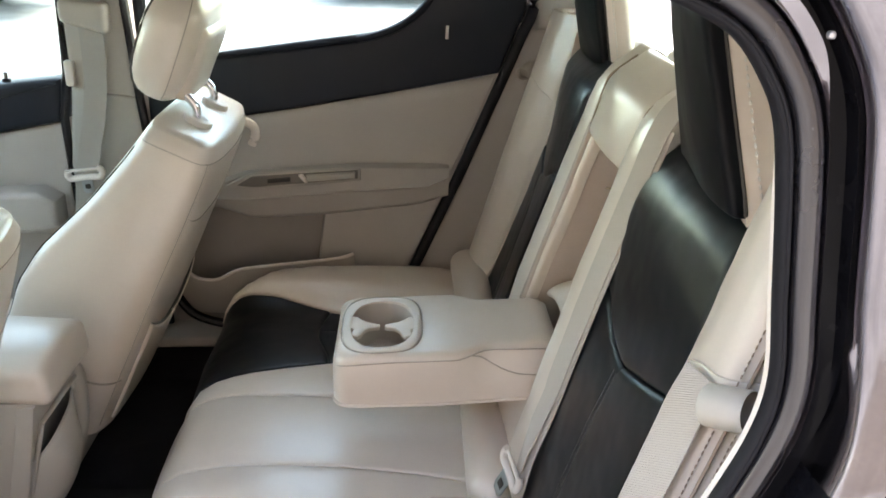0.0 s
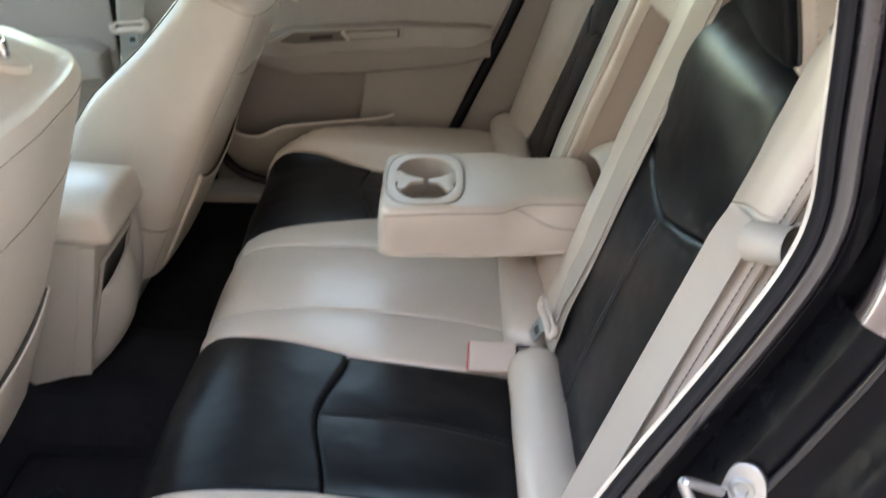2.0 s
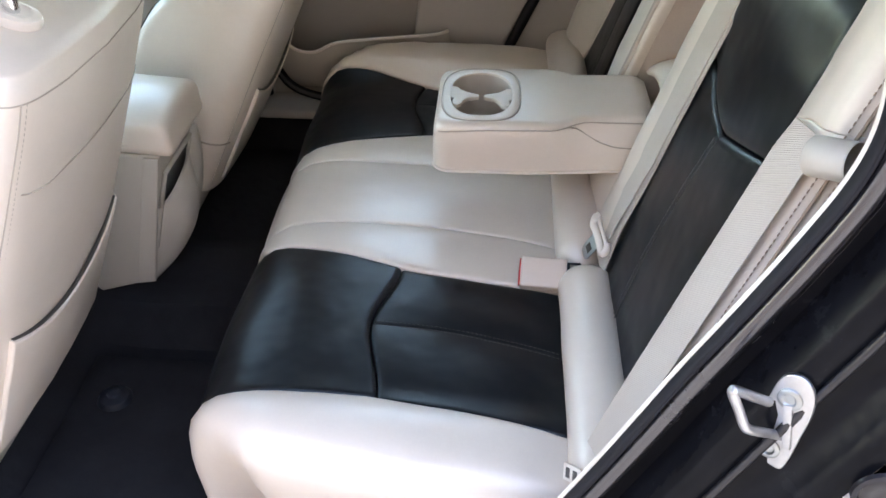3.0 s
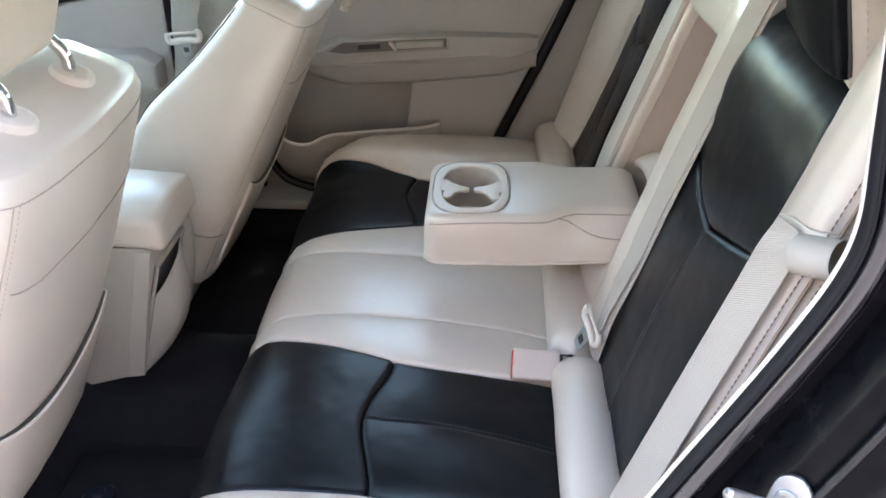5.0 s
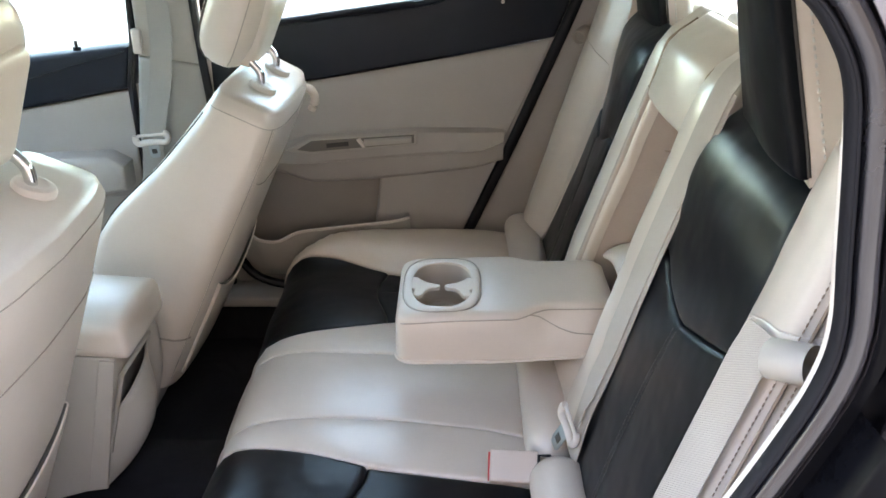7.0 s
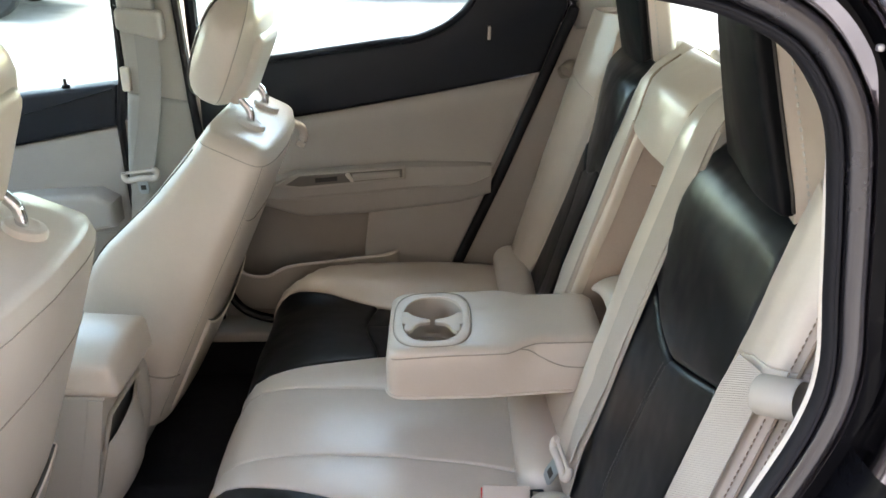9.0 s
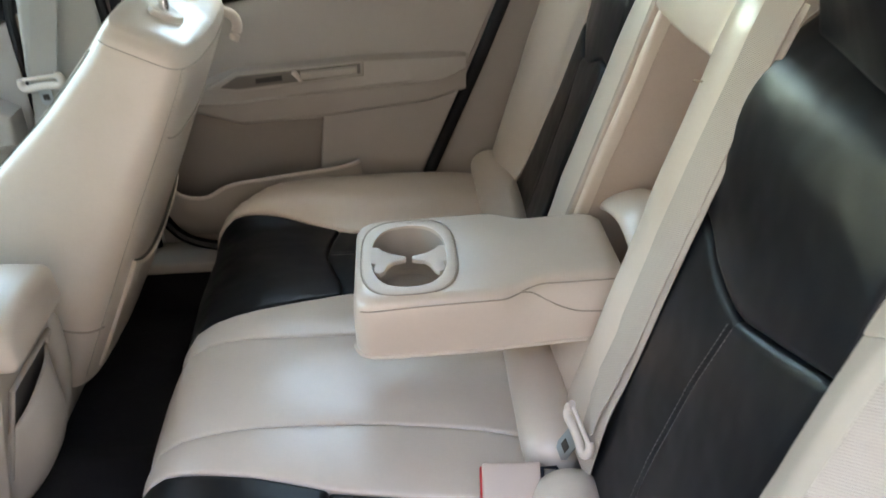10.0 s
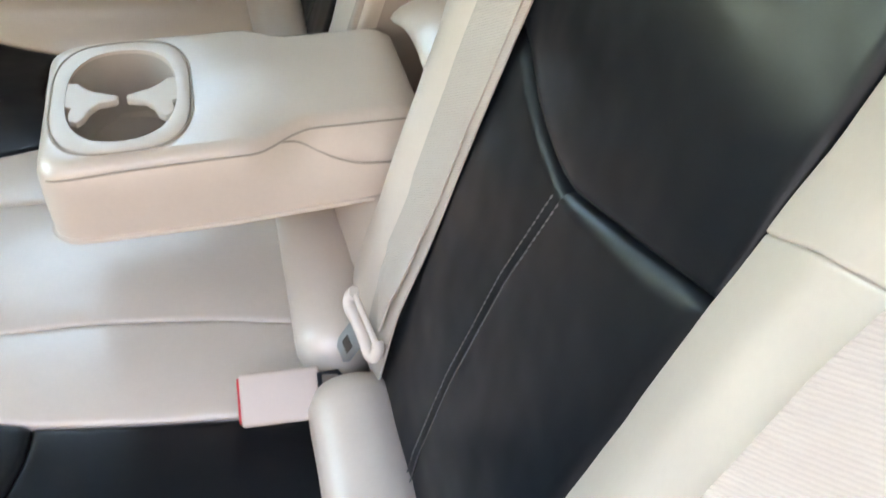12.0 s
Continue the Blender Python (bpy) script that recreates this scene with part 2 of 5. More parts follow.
def slab(poly, y0, y1, r=0.006, plane="xz", seg=3):
    """A plate with the outline poly in the xz plane (or another), between two depths, with rounded edges on both faces."""
    bm = bmesh.new()
    pts = [Vector((p[0], p[1])) for p in poly]
    area = sum(a.x * b.y - b.x * a.y for a, b in zip(pts, pts[1:] + pts[:1]))
    if area < 0:
        pts.reverse()
    n = len(pts)
    inward = []
    for i in range(n):
        a, b, c = pts[i - 1], pts[i], pts[(i + 1) % n]
        d1, d2 = (b - a).normalized(), (c - b).normalized()
        n1, n2 = Vector((-d1.y, d1.x)), Vector((-d2.y, d2.x))
        m = n1 + n2
        m = m / max(m.length_squared / 2, 0.35)
        inward.append(m)
    sgn = 1 if y1 > y0 else -1
    rings = []
    for k in range(seg + 1):
        a = math.pi / 2 * k / seg
        rings.append((r * (1 - math.sin(a)), y0 + sgn * r * (1 - math.cos(a))))
    rings += [(off, y1 - (y - y0)) for off, y in reversed(rings)]

    def place(p, y):
        return (p.x, y, p.y) if plane == "xz" else (p.x, p.y, y) if plane == "xy" else (y, p.x, p.y)

    return loft(bm, [[place(p + q * off, y) for p, q in zip(pts, inward)] for off, y in rings])


def ticks_for(length, r, n):
    r = min(r, length * 0.3)
    e = [0, 0.08 * r, 0.25 * r, 0.55 * r, r]
    body = [r + (length - 2 * r) * k / n for k in range(1, n)]
    return [v / length for v in e + body + [length - v for v in reversed(e)]]


def panel(name, S, D, mat, parent, label="", r=0.007, puff=0.004, depth=0.03, na=14, nb=14, wob=0.0012, edges=(1, 1, 1, 1), sink=0.0):
    """One sewn piece of upholstery on the surface S(s, w): D(a, b) maps the unit square to (s, w). Its edges turn down into the seams."""
    def base(a, b):
        s, w = D(a, b)
        return Vector(S(s, w))

    def length(fixed_b):
        pts = [base(k / 8, 0.5) if fixed_b else base(0.5, k / 8) for k in range(9)]
        return sum((q - p).length for p, q in zip(pts, pts[1:]))

    la, lb = length(True), length(False)
    ta, tb = ticks_for(la, r * 1.6, na), ticks_for(lb, r * 1.6, nb)
    drop = lambda d: r - math.sqrt(max(r * r - (r - d) ** 2, 0)) if d < r else 0.0
    bm = bmesh.new()
    top, low = [], []
    e = 1e-3
    seed = sum(map(ord, name)) * 0.37
    for a in ta:
        row, rlow = [], []
        for b in tb:
            p = base(a, b)
            du = base(min(a + e, 1), b) - base(max(a - e, 0), b)
            dv = base(a, min(b + e, 1)) - base(a, max(b - e, 0))
            nn = du.cross(dv).normalized()
            out = Vector(S.out)
            if nn.dot(out) < 0:
                nn = -nn
            h = puff * (math.sin(math.pi * a) * math.sin(math.pi * b)) ** 0.6 if 0 < a < 1 and 0 < b < 1 else 0.0
            for flag, d in zip(edges, (a * la, (1 - a) * la, b * lb, (1 - b) * lb)):
                if flag:
                    h -= drop(d)
            h += wob * noise.noise(p * 11 + Vector((seed, 0, 0))) + 0.5 * wob * noise.noise(p * 31 + Vector((0, seed, 0))) - sink
            row.append(bm.verts.new(p + nn * h))
            rlow.append((p, nn))
        top.append(row)
        low.append(rlow)
    for ra, rb in zip(top, top[1:]):
        for i in range(len(ra) - 1):
            bm.faces.new((ra[i], ra[i + 1], rb[i + 1], rb[i]))
    m, k = len(top), len(top[0])
    rim = [(0, j) for j in range(k)] + [(i, k - 1) for i in range(1, m)] + [(m - 1, j) for j in range(k - 2, -1, -1)] + [(i, 0) for i in range(m - 2, 0, -1)]
    deep = [bm.verts.new(top[i][j].co - low[i][j][1] * depth) for i, j in rim]
    for q in range(len(rim)):
        i, j = rim[q]
        i2, j2 = rim[(q + 1) % len(rim)]
        bm.faces.new((top[i][j], top[i2][j2], deep[(q + 1) % len(rim)], deep[q]))
    bm.faces.new(deep[::-1])
    return part(name, bm, mat, parent, label, angle=60)


def stitches(path, normal, mat, parent, name="stitching", pitch=0.0065, size=0.0044, r=0.0006, label=""):
    """A row of small thread stitches along a path."""
    bm = bmesh.new()
    path = [Vector(p) for p in path]
    acc, want = 0.0, 0.0
    for a, b in zip(path, path[1:]):
        d = (b - a).length
        t = (b - a) / max(d, 1e-9)
        while want <= acc + d:
            c = a + t * (want - acc)
            nn = Vector(normal).normalized()
            s = t.cross(nn).normalized()
            rings = []
            for k, w in ((-0.5, 0.35), (-0.3, 1), (0.3, 1), (0.5, 0.35)):
                q = c + t * size * k + nn * r * 0.4
                rings.append([q + s * r * w * math.cos(x) + nn * r * w * math.sin(x) for x in (0.0, 1.57, 3.14, 4.71)])
            loft(bm, rings)
            want += pitch
        acc += d
    return part(name, bm, mat, parent, label)


# ---- ground and surroundings ----
def ground():
    bm = bmesh.new()
    n, size = 60, 1.0
    xs = [math.copysign(abs(k / 20) ** 2.6 * 4 + abs(k) * 0.12, k) for k in range(-30, 31)]
    xs = [x * 6 for x in xs]
    rows = [[bm.verts.new((x, y, -0.02 + 0.015 * noise.noise(Vector((x * 0.2, y * 0.2, 0))))) for x in xs] for y in xs]
    for a, b in zip(rows, rows[1:]):
        for i in range(len(a) - 1):
            bm.faces.new((a[i], a[i + 1], b[i + 1], b[i]))
    ob = new("ground", finish("ground", bm, CONCRETE))
    return tagged(ob, "pale worn concrete parking lot with faint stains", "ground", kind="structure")


def light_block_wall():
    """Unseen plain wall, added along the near side to block low light there."""
    ob = new("wall_south", finish("wall_south", rounded_box((-14, -4.9, -0.05), (14, -4.6, 4.2), 0.02), ADDED_WALL_TAN))
    return tagged(ob, "unseen plain tan wall added to block low light", "wall", kind="structure")


ground()
light_block_wall()

# ---- rear bench cushion ----
PROFILE = spline([(0.50, 0.0, 0.535), (0.40, 0.0, 0.546), (0.25, 0.0, 0.549), (0.12, 0.0, 0.552), (0.04, 0.0, 0.546), (-0.012, 0.0, 0.527),
                  (-0.042, 0.0, 0.485), (-0.05, 0.0, 0.43), (-0.045, 0.0, 0.36), (-0.035, 0.0, 0.29)], 8)
PLEN = [0.0]
for pa, pb in zip(PROFILE, PROFILE[1:]):
    PLEN.append(PLEN[-1] + (pb - pa).length)
PX, PZ = [p.x for p in PROFILE], [p.z for p in PROFILE]


def s_of_x(x):
    """How far along the cushion's profile the top reaches x."""
    k = int(np.argmin(PX))
    return float(np.interp(-x, [-v for v in PX[:k]], PLEN[:k]))


def edge_y(s):
    """Half width of the cushion's top along the profile."""
    return lerp(lerp(s, PLEN, PX), [-0.05, -0.03, 0.0, 0.05, 0.18, 0.31, 0.5], [0.515, 0.53, 0.55, 0.574, 0.60, 0.614, 0.63])


def cushion_surface(side):
    def S(s, w):
        x, z = lerp(s, PLEN, PX), lerp(s, PLEN, PZ)
        ye = edge_y(s)
        y, down = abs(w), 0.0
        ys = ye - 0.03
        if y > ys:
            a = (y - ys) / 0.035
            if a < math.pi / 2:
                y, down = ys + 0.035 * math.sin(a), 0.035 * (1 - math.cos(a))
            else:
                down = 0.035 + (a - math.pi / 2) * 0.035
                y = ys + 0.035 - 0.12 * (down - 0.035)
        # The outer bolster stands a little proud of the seating area.
        rise = 0.012 * smoothstep((abs(w) - 0.47) / 0.06) if side < 0 else 0.030 * smoothstep((abs(w) - 0.43) / 0.08)
        x += 0.55 * max(0.0, abs(w) - 0.5) * smoothstep((s - 0.42) / 0.12) + 0.25 * max(0.0, down - 0.03) * smoothstep((s - 0.42) / 0.12)
        return (x, math.copysign(y, w), z + rise - down)
    S.out = (-0.6, 0.2 * side, 0.8)
    return S


def between(s0, s1, left, right):
    """The unit square onto the strip between two boundary lines w = left(s) and w = right(s)."""
    return lambda a, b: (s0 + (s1 - s0) * a, left(s0 + (s1 - s0) * a) * (1 - b) + right(s0 + (s1 - s0) * a) * b)


def line(*pairs):
    """A boundary w(s) through pairs (x on the top, w)."""
    ss = [s_of_x(x) for x, _ in pairs]
    order = sorted(range(len(ss)), key=lambda i: ss[i])
    sx, sw = [ss[i] for i in order], [pairs[i][1] for i in order]
    return lambda s: lerp(s, sx, sw)


BENCH = thing("rear_bench", "cream and black two-tone leather rear bench seat, sewn panels", "car seat", (0.25, 0, 0.28))


def rear_cushion():
    t = part("cushion", rounded_box((0.02, -0.47, 0.27), (0.52, 0.47, 0.49), 0.03), CARPET, BENCH, "two-tone leather cushion")
    nose = PLEN[-1]
    s0 = s_of_x(0.475)
    for side in (1, -1):
        S = cushion_surface(side)
        outer = line((-0.04, 0.478), (0.0, 0.486), (0.19, 0.487), (0.31, 0.503), (0.45, 0.537)) if side < 0 else line((-0.04, 0.486), (0.0, 0.486), (0.08, 0.468), (0.22, 0.42), (0.45, 0.45))
        inner = line((-0.04, 0.155), (0.01, 0.163), (0.11, 0.184), (0.21, 0.212), (0.31, 0.228), (0.46, 0.243))
        split = line((0.17, 0.342), (0.266, 0.346), (0.315, 0.353), (0.36, 0.363), (0.46, 0.385))
        sg = lambda f: (lambda s: side * f(s))
        # Cross seam of the black seat: bowed forward at its middle.
        cross = lambda w: s_of_x(0.178 + 0.030 * smoothstep((0.346 - w) / 0.13) + 0.026 * smoothstep((w - 0.346) / 0.14))

        def front_black(a, b):
            w_at = lambda s: inner(s) * (1 - b) + outer(s) * b
            sa = cross(w_at(s_of_x(0.19)))
            s = sa + (nose - sa) * a
            return s, side * w_at(s)

        def rear_inner(a, b):
            w0 = inner(s_of_x(0.2)) * (1 - b) + 0.346 * b
            s = s0 + (cross(w0) - s0) * a
            return s, side * (inner(s) * (1 - b) + split(s) * b)

        def rear_outer(a, b):
            w0 = 0.346 * (1 - b) + outer(s_of_x(0.19)) * b
            s = s0 + (cross(w0) - s0) * a
            return s, side * (split(s) * (1 - b) + outer(s) * b)

        panel("black_front_panel", S, front_black, LEATHER_BLACK, t, "black leather front panel", puff=0.006, na=18)
        panel("black_inner_panel", S, rear_inner, LEATHER_BLACK, t, "black leather seat panel", puff=0.004, sink=0.003, r=0.006, edges=(1, 1, 1, 0))
        panel("black_outer_panel", S, rear_outer, LEATHER_BLACK, t, "black leather seat panel", puff=0.004, sink=0.003, r=0.006, edges=(1, 1, 0, 1))
        edge = lambda s: edge_y(s) + 0.16
        panel("outer_bolster", S, between(s0, nose, sg(outer), sg(edge)), LEATHER, t, "cream leather bolster panel", puff=0.009, na=26, r=0.005, edges=(1, 1, 1, 0))
        T = cushion_surface(side)
        T.out = (-0.4, side, 0.3)
        low = lambda s: edge_y(s) + 0.27
        panel("side_panel", T, between(s0, nose, sg(edge), sg(low)), LEATHER, t, "cream leather side panel", puff=0.003, na=24, r=0.004, edges=(1, 1, 0, 1))
        # Twin rows of stitches beside the lengthwise seam.
        for off in (-0.0045, 0.0045):
            pts = [Vector(S(s0 + (s_of_x(0.185) - s0) * k / 30, side * (split(s0 + (s_of_x(0.185) - s0) * k / 30) + off))) + Vector((0, 0, -0.0012)) for k in range(31)]
            stitches(pts, (0, 0, 1), THREAD_DARK, t, "panel_stitching", r=0.0005)
        mid_edge = line((-0.04, 0.105), (0.0, 0.103), (0.115, 0.098), (0.25, 0.097), (0.37, 0.112), (0.46, 0.128))
        panel("middle_strip", S, between(s0, nose, sg(mid_edge), sg(inner)), LEATHER, t, "cream leather strip", puff=0.003, na=22, nb=8, r=0.0045)
    S = cushion_surface(1)
    S.out = (-0.6, 0, 0.8)
    panel("middle_panel", S, between(s0, nose, lambda s: -mid_edge(s), mid_edge), LEATHER, t, "cream leather middle panel", puff=0.004, na=22, r=0.0035)
    return t


rear_cushion()


# ---- rear seat backs ----
LEAN = 0.28


def back_surface(c, side, bulge=None):
    def S(z, w):
        f = bulge(z, abs(w)) if bulge else 0.0
        x = c + LEAN * z - f
        # The foot of the seat back tucks under.
        return (x, w, z)
    S.out = (-1, 0, 0.28)
    return S


def bolster_push(z, w):
    return lerp(w, [0.25, 0.495, 0.515, 0.545, 0.58, 0.618, 0.630, 0.636, 0.639], [0, 0, 0.012, 0.030, 0.040, 0.040, 0.028, 0.0, -0.06])


def roll(name, parent, c0, c1, r, label):
    """A padded roll between two points with rounded ends."""
    c0, c1 = Vector(c0), Vector(c1)
    bm, rings, ax = bmesh.new(), [], (c1 - c0)
    n = 26
    for k in range(n + 1):
        u = k / n
        p = c0 + ax * u
        e = min(u, 1 - u) * ax.length
        rr = r * math.sqrt(max(1 - max(0, 1 - e / (r * 0.9)) ** 2, 0.003))
        rr *= 1 + 0.03 * noise.noise(p * 14)
        rings.append([p + Vector((rr * math.cos(a) * (1 + 0.18 * math.sin(a)), 0, rr * 1.05 * math.sin(a))) for a in (2 * math.pi * q / 22 for q in range(22))])
    loft(bm, rings)
    return part(name, bm, LEATHER, parent, label, angle=80)


def belt_loop(parent, at, side):
    """The strap loop through which the shoulder belt runs."""
    bm = bmesh.new()
    at = Vector(at)
    ax = Vector((0.62, side * 0.74, 0.27)).normalized()
    u = ax.cross(Vector((0, 0, 1))).normalized()
    v = u.cross(ax).normalized()
    n, rings = 24, []
    for off, rad in ((-0.019, 0.0172), (-0.0175, 0.0185), (0.0155, 0.0185), (0.017, 0.0178), (0.0155, 0.0169), (-0.0175, 0.0165), (-0.019, 0.0172)):
        rings.append([at + ax * off + u * (rad * math.cos(a) * 0.95) + v * (rad * 0.88 * math.sin(a)) for a in (2 * math.pi * k / n for k in range(n))])
    loft(bm, rings, caps=False)
    # Plug inside the loop; the near one is dark to stand for shade.
    plug = [[at - ax * 0.004 + u * (rr * math.cos(a)) + v * (rr * 0.9 * math.sin(a)) for a in (2 * math.pi * k / 20 for k in range(20))] for rr in (0.0168, 0.008, 0.001)]
    part("loop_inside", loft(bmesh.new(), plug), GRAPHITE if side < 0 else PLASTIC, parent, "plug for the shade inside the loop")
    return part("belt_loop", bm, PLASTIC, parent, "cream leather belt loop", angle=50)


def outer_back(side, c):
    """One outer seat back: black centre with a V-shaped seam, cream bolster, roll at the foot, black headrest."""
    lo, hi = sorted((side * 0.255, side * 0.645))
    t = part("backrest", rounded_box((0.02, lo, 0.50), (0.10, hi, 1.15), 0.03, warp=lambda p: Vector((p.x + c + LEAN * p.z, p.y, p.z))), LEATHER, BENCH, "black and cream leather backrest")
    inward = 0.02 if side > 0 else 0.0
    S = back_surface(c, side, lambda z, w: bolster_push(z, w) + inward * (1 - smoothstep((w - 0.19) / 0.26)))
    vz = lambda w: lerp(w, [0.245, 0.30, 0.33, 0.365, 0.43, 0.50], [0.925, 0.903, 0.895, 0.889, 0.908, 0.93])
    inner = lambda z: lerp(z, [0.58, 0.7, 0.92, 1.13], [0.222, 0.212, 0.205, 0.222]) if side < 0 else lerp(z, [0.58, 0.7, 0.92, 1.02, 1.13], [0.237, 0.227, 0.202, 0.189, 0.162])
    outerw = lambda z: lerp(z, [0.58, 0.68, 0.8, 0.92, 1.02, 1.12], [0.498, 0.498, 0.499, 0.498, 0.500, 0.497] if side < 0 else [0.508, 0.482, 0.447, 0.434, 0.462, 0.497])
    mid = lambda z: lerp(z, [0.58, 0.63, 0.71, 0.81, 0.89], [0.375, 0.360, 0.352, 0.354, 0.365])
    z0 = 0.585

    def low_in(a, b):
        w = inner(0.9) * (1 - b) + 0.365 * b
        z = z0 + (vz(w) - z0) * a
        return z, side * (inner(z) * (1 - b) + mid(z) * b)

    def low_out(a, b):
        w = 0.365 * (1 - b) + 0.50 * b
        z = z0 + (vz(w) - z0) * a
        return z, side * (mid(z) * (1 - b) + outerw(z) * b)

    def up(a, b):
        w = inner(1) * (1 - b) + 0.5 * b
        top = 1.128 - 0.012 * b
        z = vz(w) + (top - vz(w)) * a
        return z, side * (inner(z) * (1 - b) + outerw(z) * b)

    panel("lower_inner_panel", S, low_in, LEATHER_BLACK, t, "black leather panel", puff=0.004, r=0.009, edges=(1, 1, 1, 0))
    panel("lower_outer_panel", S, low_out, LEATHER_BLACK, t, "black leather panel", puff=0.004, r=0.009, edges=(1, 1, 0, 1))
    # The upper panel swells forward and rolls back under the headrest.
    U = back_surface(c, side, lambda z, w: bolster_push(z, min(w, 0.495)) + inward * (1 - smoothstep((w - 0.19) / 0.26)) + 0.006 * smoothstep((z - 0.95) / 0.1) - 0.042 * smoothstep((z - 1.07) / 0.075))
    panel("upper_panel", U, up, LEATHER_BLACK, t, "black leather upper panel", puff=0.012, r=0.006, na=18, wob=0.0025, sink=0.0015)
    for off in (-0.0045, 0.0045):
        pts = [Vector(S(0.61 + 0.27 * k / 30, side * (mid(0.61 + 0.27 * k / 30) + off))) + Vector((-0.0028, 0, 0)) for k in range(31)]
        stitches(pts, (-1, 0, 0.28), THREAD_DARK, t, "seam_stitching", r=0.0007, pitch=0.006)
    # Outboard bolster in an upper and a lower cover, joined at a cross seam.
    seam_z = lambda b: lerp(b, [0.0, 0.3, 0.6, 1.0], [0.972, 1.003, 1.024, 1.035])
    covers = {"bolster_lower": (lambda b: 0.565, seam_z), "bolster_upper": (seam_z, lambda b: 1.165)}
    for nm, (za, zb) in covers.items():
        up_z = lambda a, b, za=za, zb=zb: za(b) + (zb(b) - za(b)) * a
        panel(nm, S, lambda a, b, up_z=up_z: (up_z(a, b), side * (outerw(up_z(a, b)) * (1 - b) + 0.639 * b)),
              LEATHER, t, "cream leather bolster cover", puff=0.0015, r=0.0018, na=20, nb=18, wob=0.0016)
    # Sewn side cover between the bolster and the door frame.
    def W(z, d):
        return (c + LEAN * z + d + 0.008, side * (0.655 + 0.05 * (d / 0.1)), z)
    W.out = (-0.3, side * 0.9, 0.1)
    panel("side_cover", W, lambda a, b: (0.56 + 0.56 * a, 0.09 * b), LEATHER, t, "cream side cover with twin stitching", puff=0.002, r=0.004, na=16, nb=8, depth=0.01)
    for d, y in ((-0.0285, 0.6285), (-0.0125, 0.6335)):
        pts = [Vector((c + LEAN * z + d - 0.0012, side * (y + 0.0016), z)) for z in (0.60 + 0.52 * k / 40 for k in range(41))]
        stitches(pts, (-0.6, side, 0), THREAD_BROWN, t, "side_stitching", r=0.0007, pitch=0.0066, size=0.0044)
    part("side_seam", tube([(c + LEAN * z - 0.0215, side * 0.6322, z) for z in (0.60 + 0.52 * k / 30 for k in range(31))], 0.0015, 6), THREAD_BROWN, t, "sewn seam")
    # Foot roll.
    xr = 0.487 + (c - 0.345) * 0.7
    roll("foot_roll", t, (xr, side * 0.238, 0.572), (xr - 0.004, side * 0.655, 0.572), 0.041, "cream padded roll")
    # Headrest: black face, cream sides, a stitched edge between.
    yi = 0.255
    lean2 = -0.20
    yaw = 0.018 if side < 0 else 0.0
    def face_x(z, w):
        return c + LEAN * 1.126 + lean2 * (z - 1.126) - yaw * smoothstep((abs(w) - 0.28) / 0.17)
    def H(z, w):
        x = face_x(z, w) - 0.006 * (1 - ((w * side - 0.363) / 0.11) ** 2)
        return (x, w, z)
    H.out = (-1, 0, 0)
    top = 1.385
    wi = lambda z: side * (yi + 0.005 - 0.02 * -smoothstep((z - 1.3) / 0.1))
    wo = lambda z: side * lerp(z, [1.09, 1.13, 1.245, 1.385], [0.474, 0.470, 0.440, 0.405])
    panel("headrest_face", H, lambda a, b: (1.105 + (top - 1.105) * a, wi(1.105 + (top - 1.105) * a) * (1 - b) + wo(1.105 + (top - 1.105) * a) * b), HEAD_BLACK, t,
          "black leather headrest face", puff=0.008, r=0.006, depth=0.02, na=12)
    bm = bmesh.new()
    rings = []
    for k in range(12):
        z = 1.09 + (top - 1.09) * k / 11
        x0 = c + LEAN * 1.126 + lean2 * (z - 1.126) + 0.012
        x1 = face_x(z, wo(z)) + 0.012
        th = (0.085 if side < 0 else 0.05) + (0.10 if side < 0 else 0.0) * (1 - smoothstep((z - 1.09) / 0.2))
        a, b = wi(z), wo(z)
        rings.append([Vector(p) for p in ((x0, a, z), (x1, b, z), (x1 + 0.03, b + side * 0.012, z), (x0 + th * 0.8, b + side * 0.008, z), (x0 + th, b - side * 0.02, z),
                                          (x0 + th, a + side * 0.02, z), (x0 + th * 0.8, a - side * 0.008, z), (x0 + 0.03, a - side * 0.012, z))])
    loft(bm, rings)
    part("headrest_shell", bm, LEATHER, t, "cream leather headrest shell", angle=50)
    for sg in (1, -1):
        f = wo if sg > 0 else wi
        edge = [Vector((face_x(z, f(z)) + 0.012, f(z) + side * sg * 0.001, z)) for z in (1.11 + 0.27 * k / 30 for k in range(31))]
        part("headrest_piping", tube(edge, 0.0018, 8), PIPING, t, "dark piping")
        stitches([p + Vector((0.012, side * sg * 0.008, 0)) for p in edge], (0, side * sg, 0), THREAD, t, "headrest_stitching", r=0.0013, pitch=0.0075, size=0.005)
        stitches([p + Vector((-0.008, -side * sg * 0.005, 0)) for p in edge], (-1, 0, 0), THREAD, t, "headrest_stitching", r=0.0009, pitch=0.0075, size=0.005)
    belt_loop(t, (c - 0.345 + 0.590, side * 0.656, 1.027), side)
    return t


outer_back(-1, 0.345)
outer_back(1, 0.370)


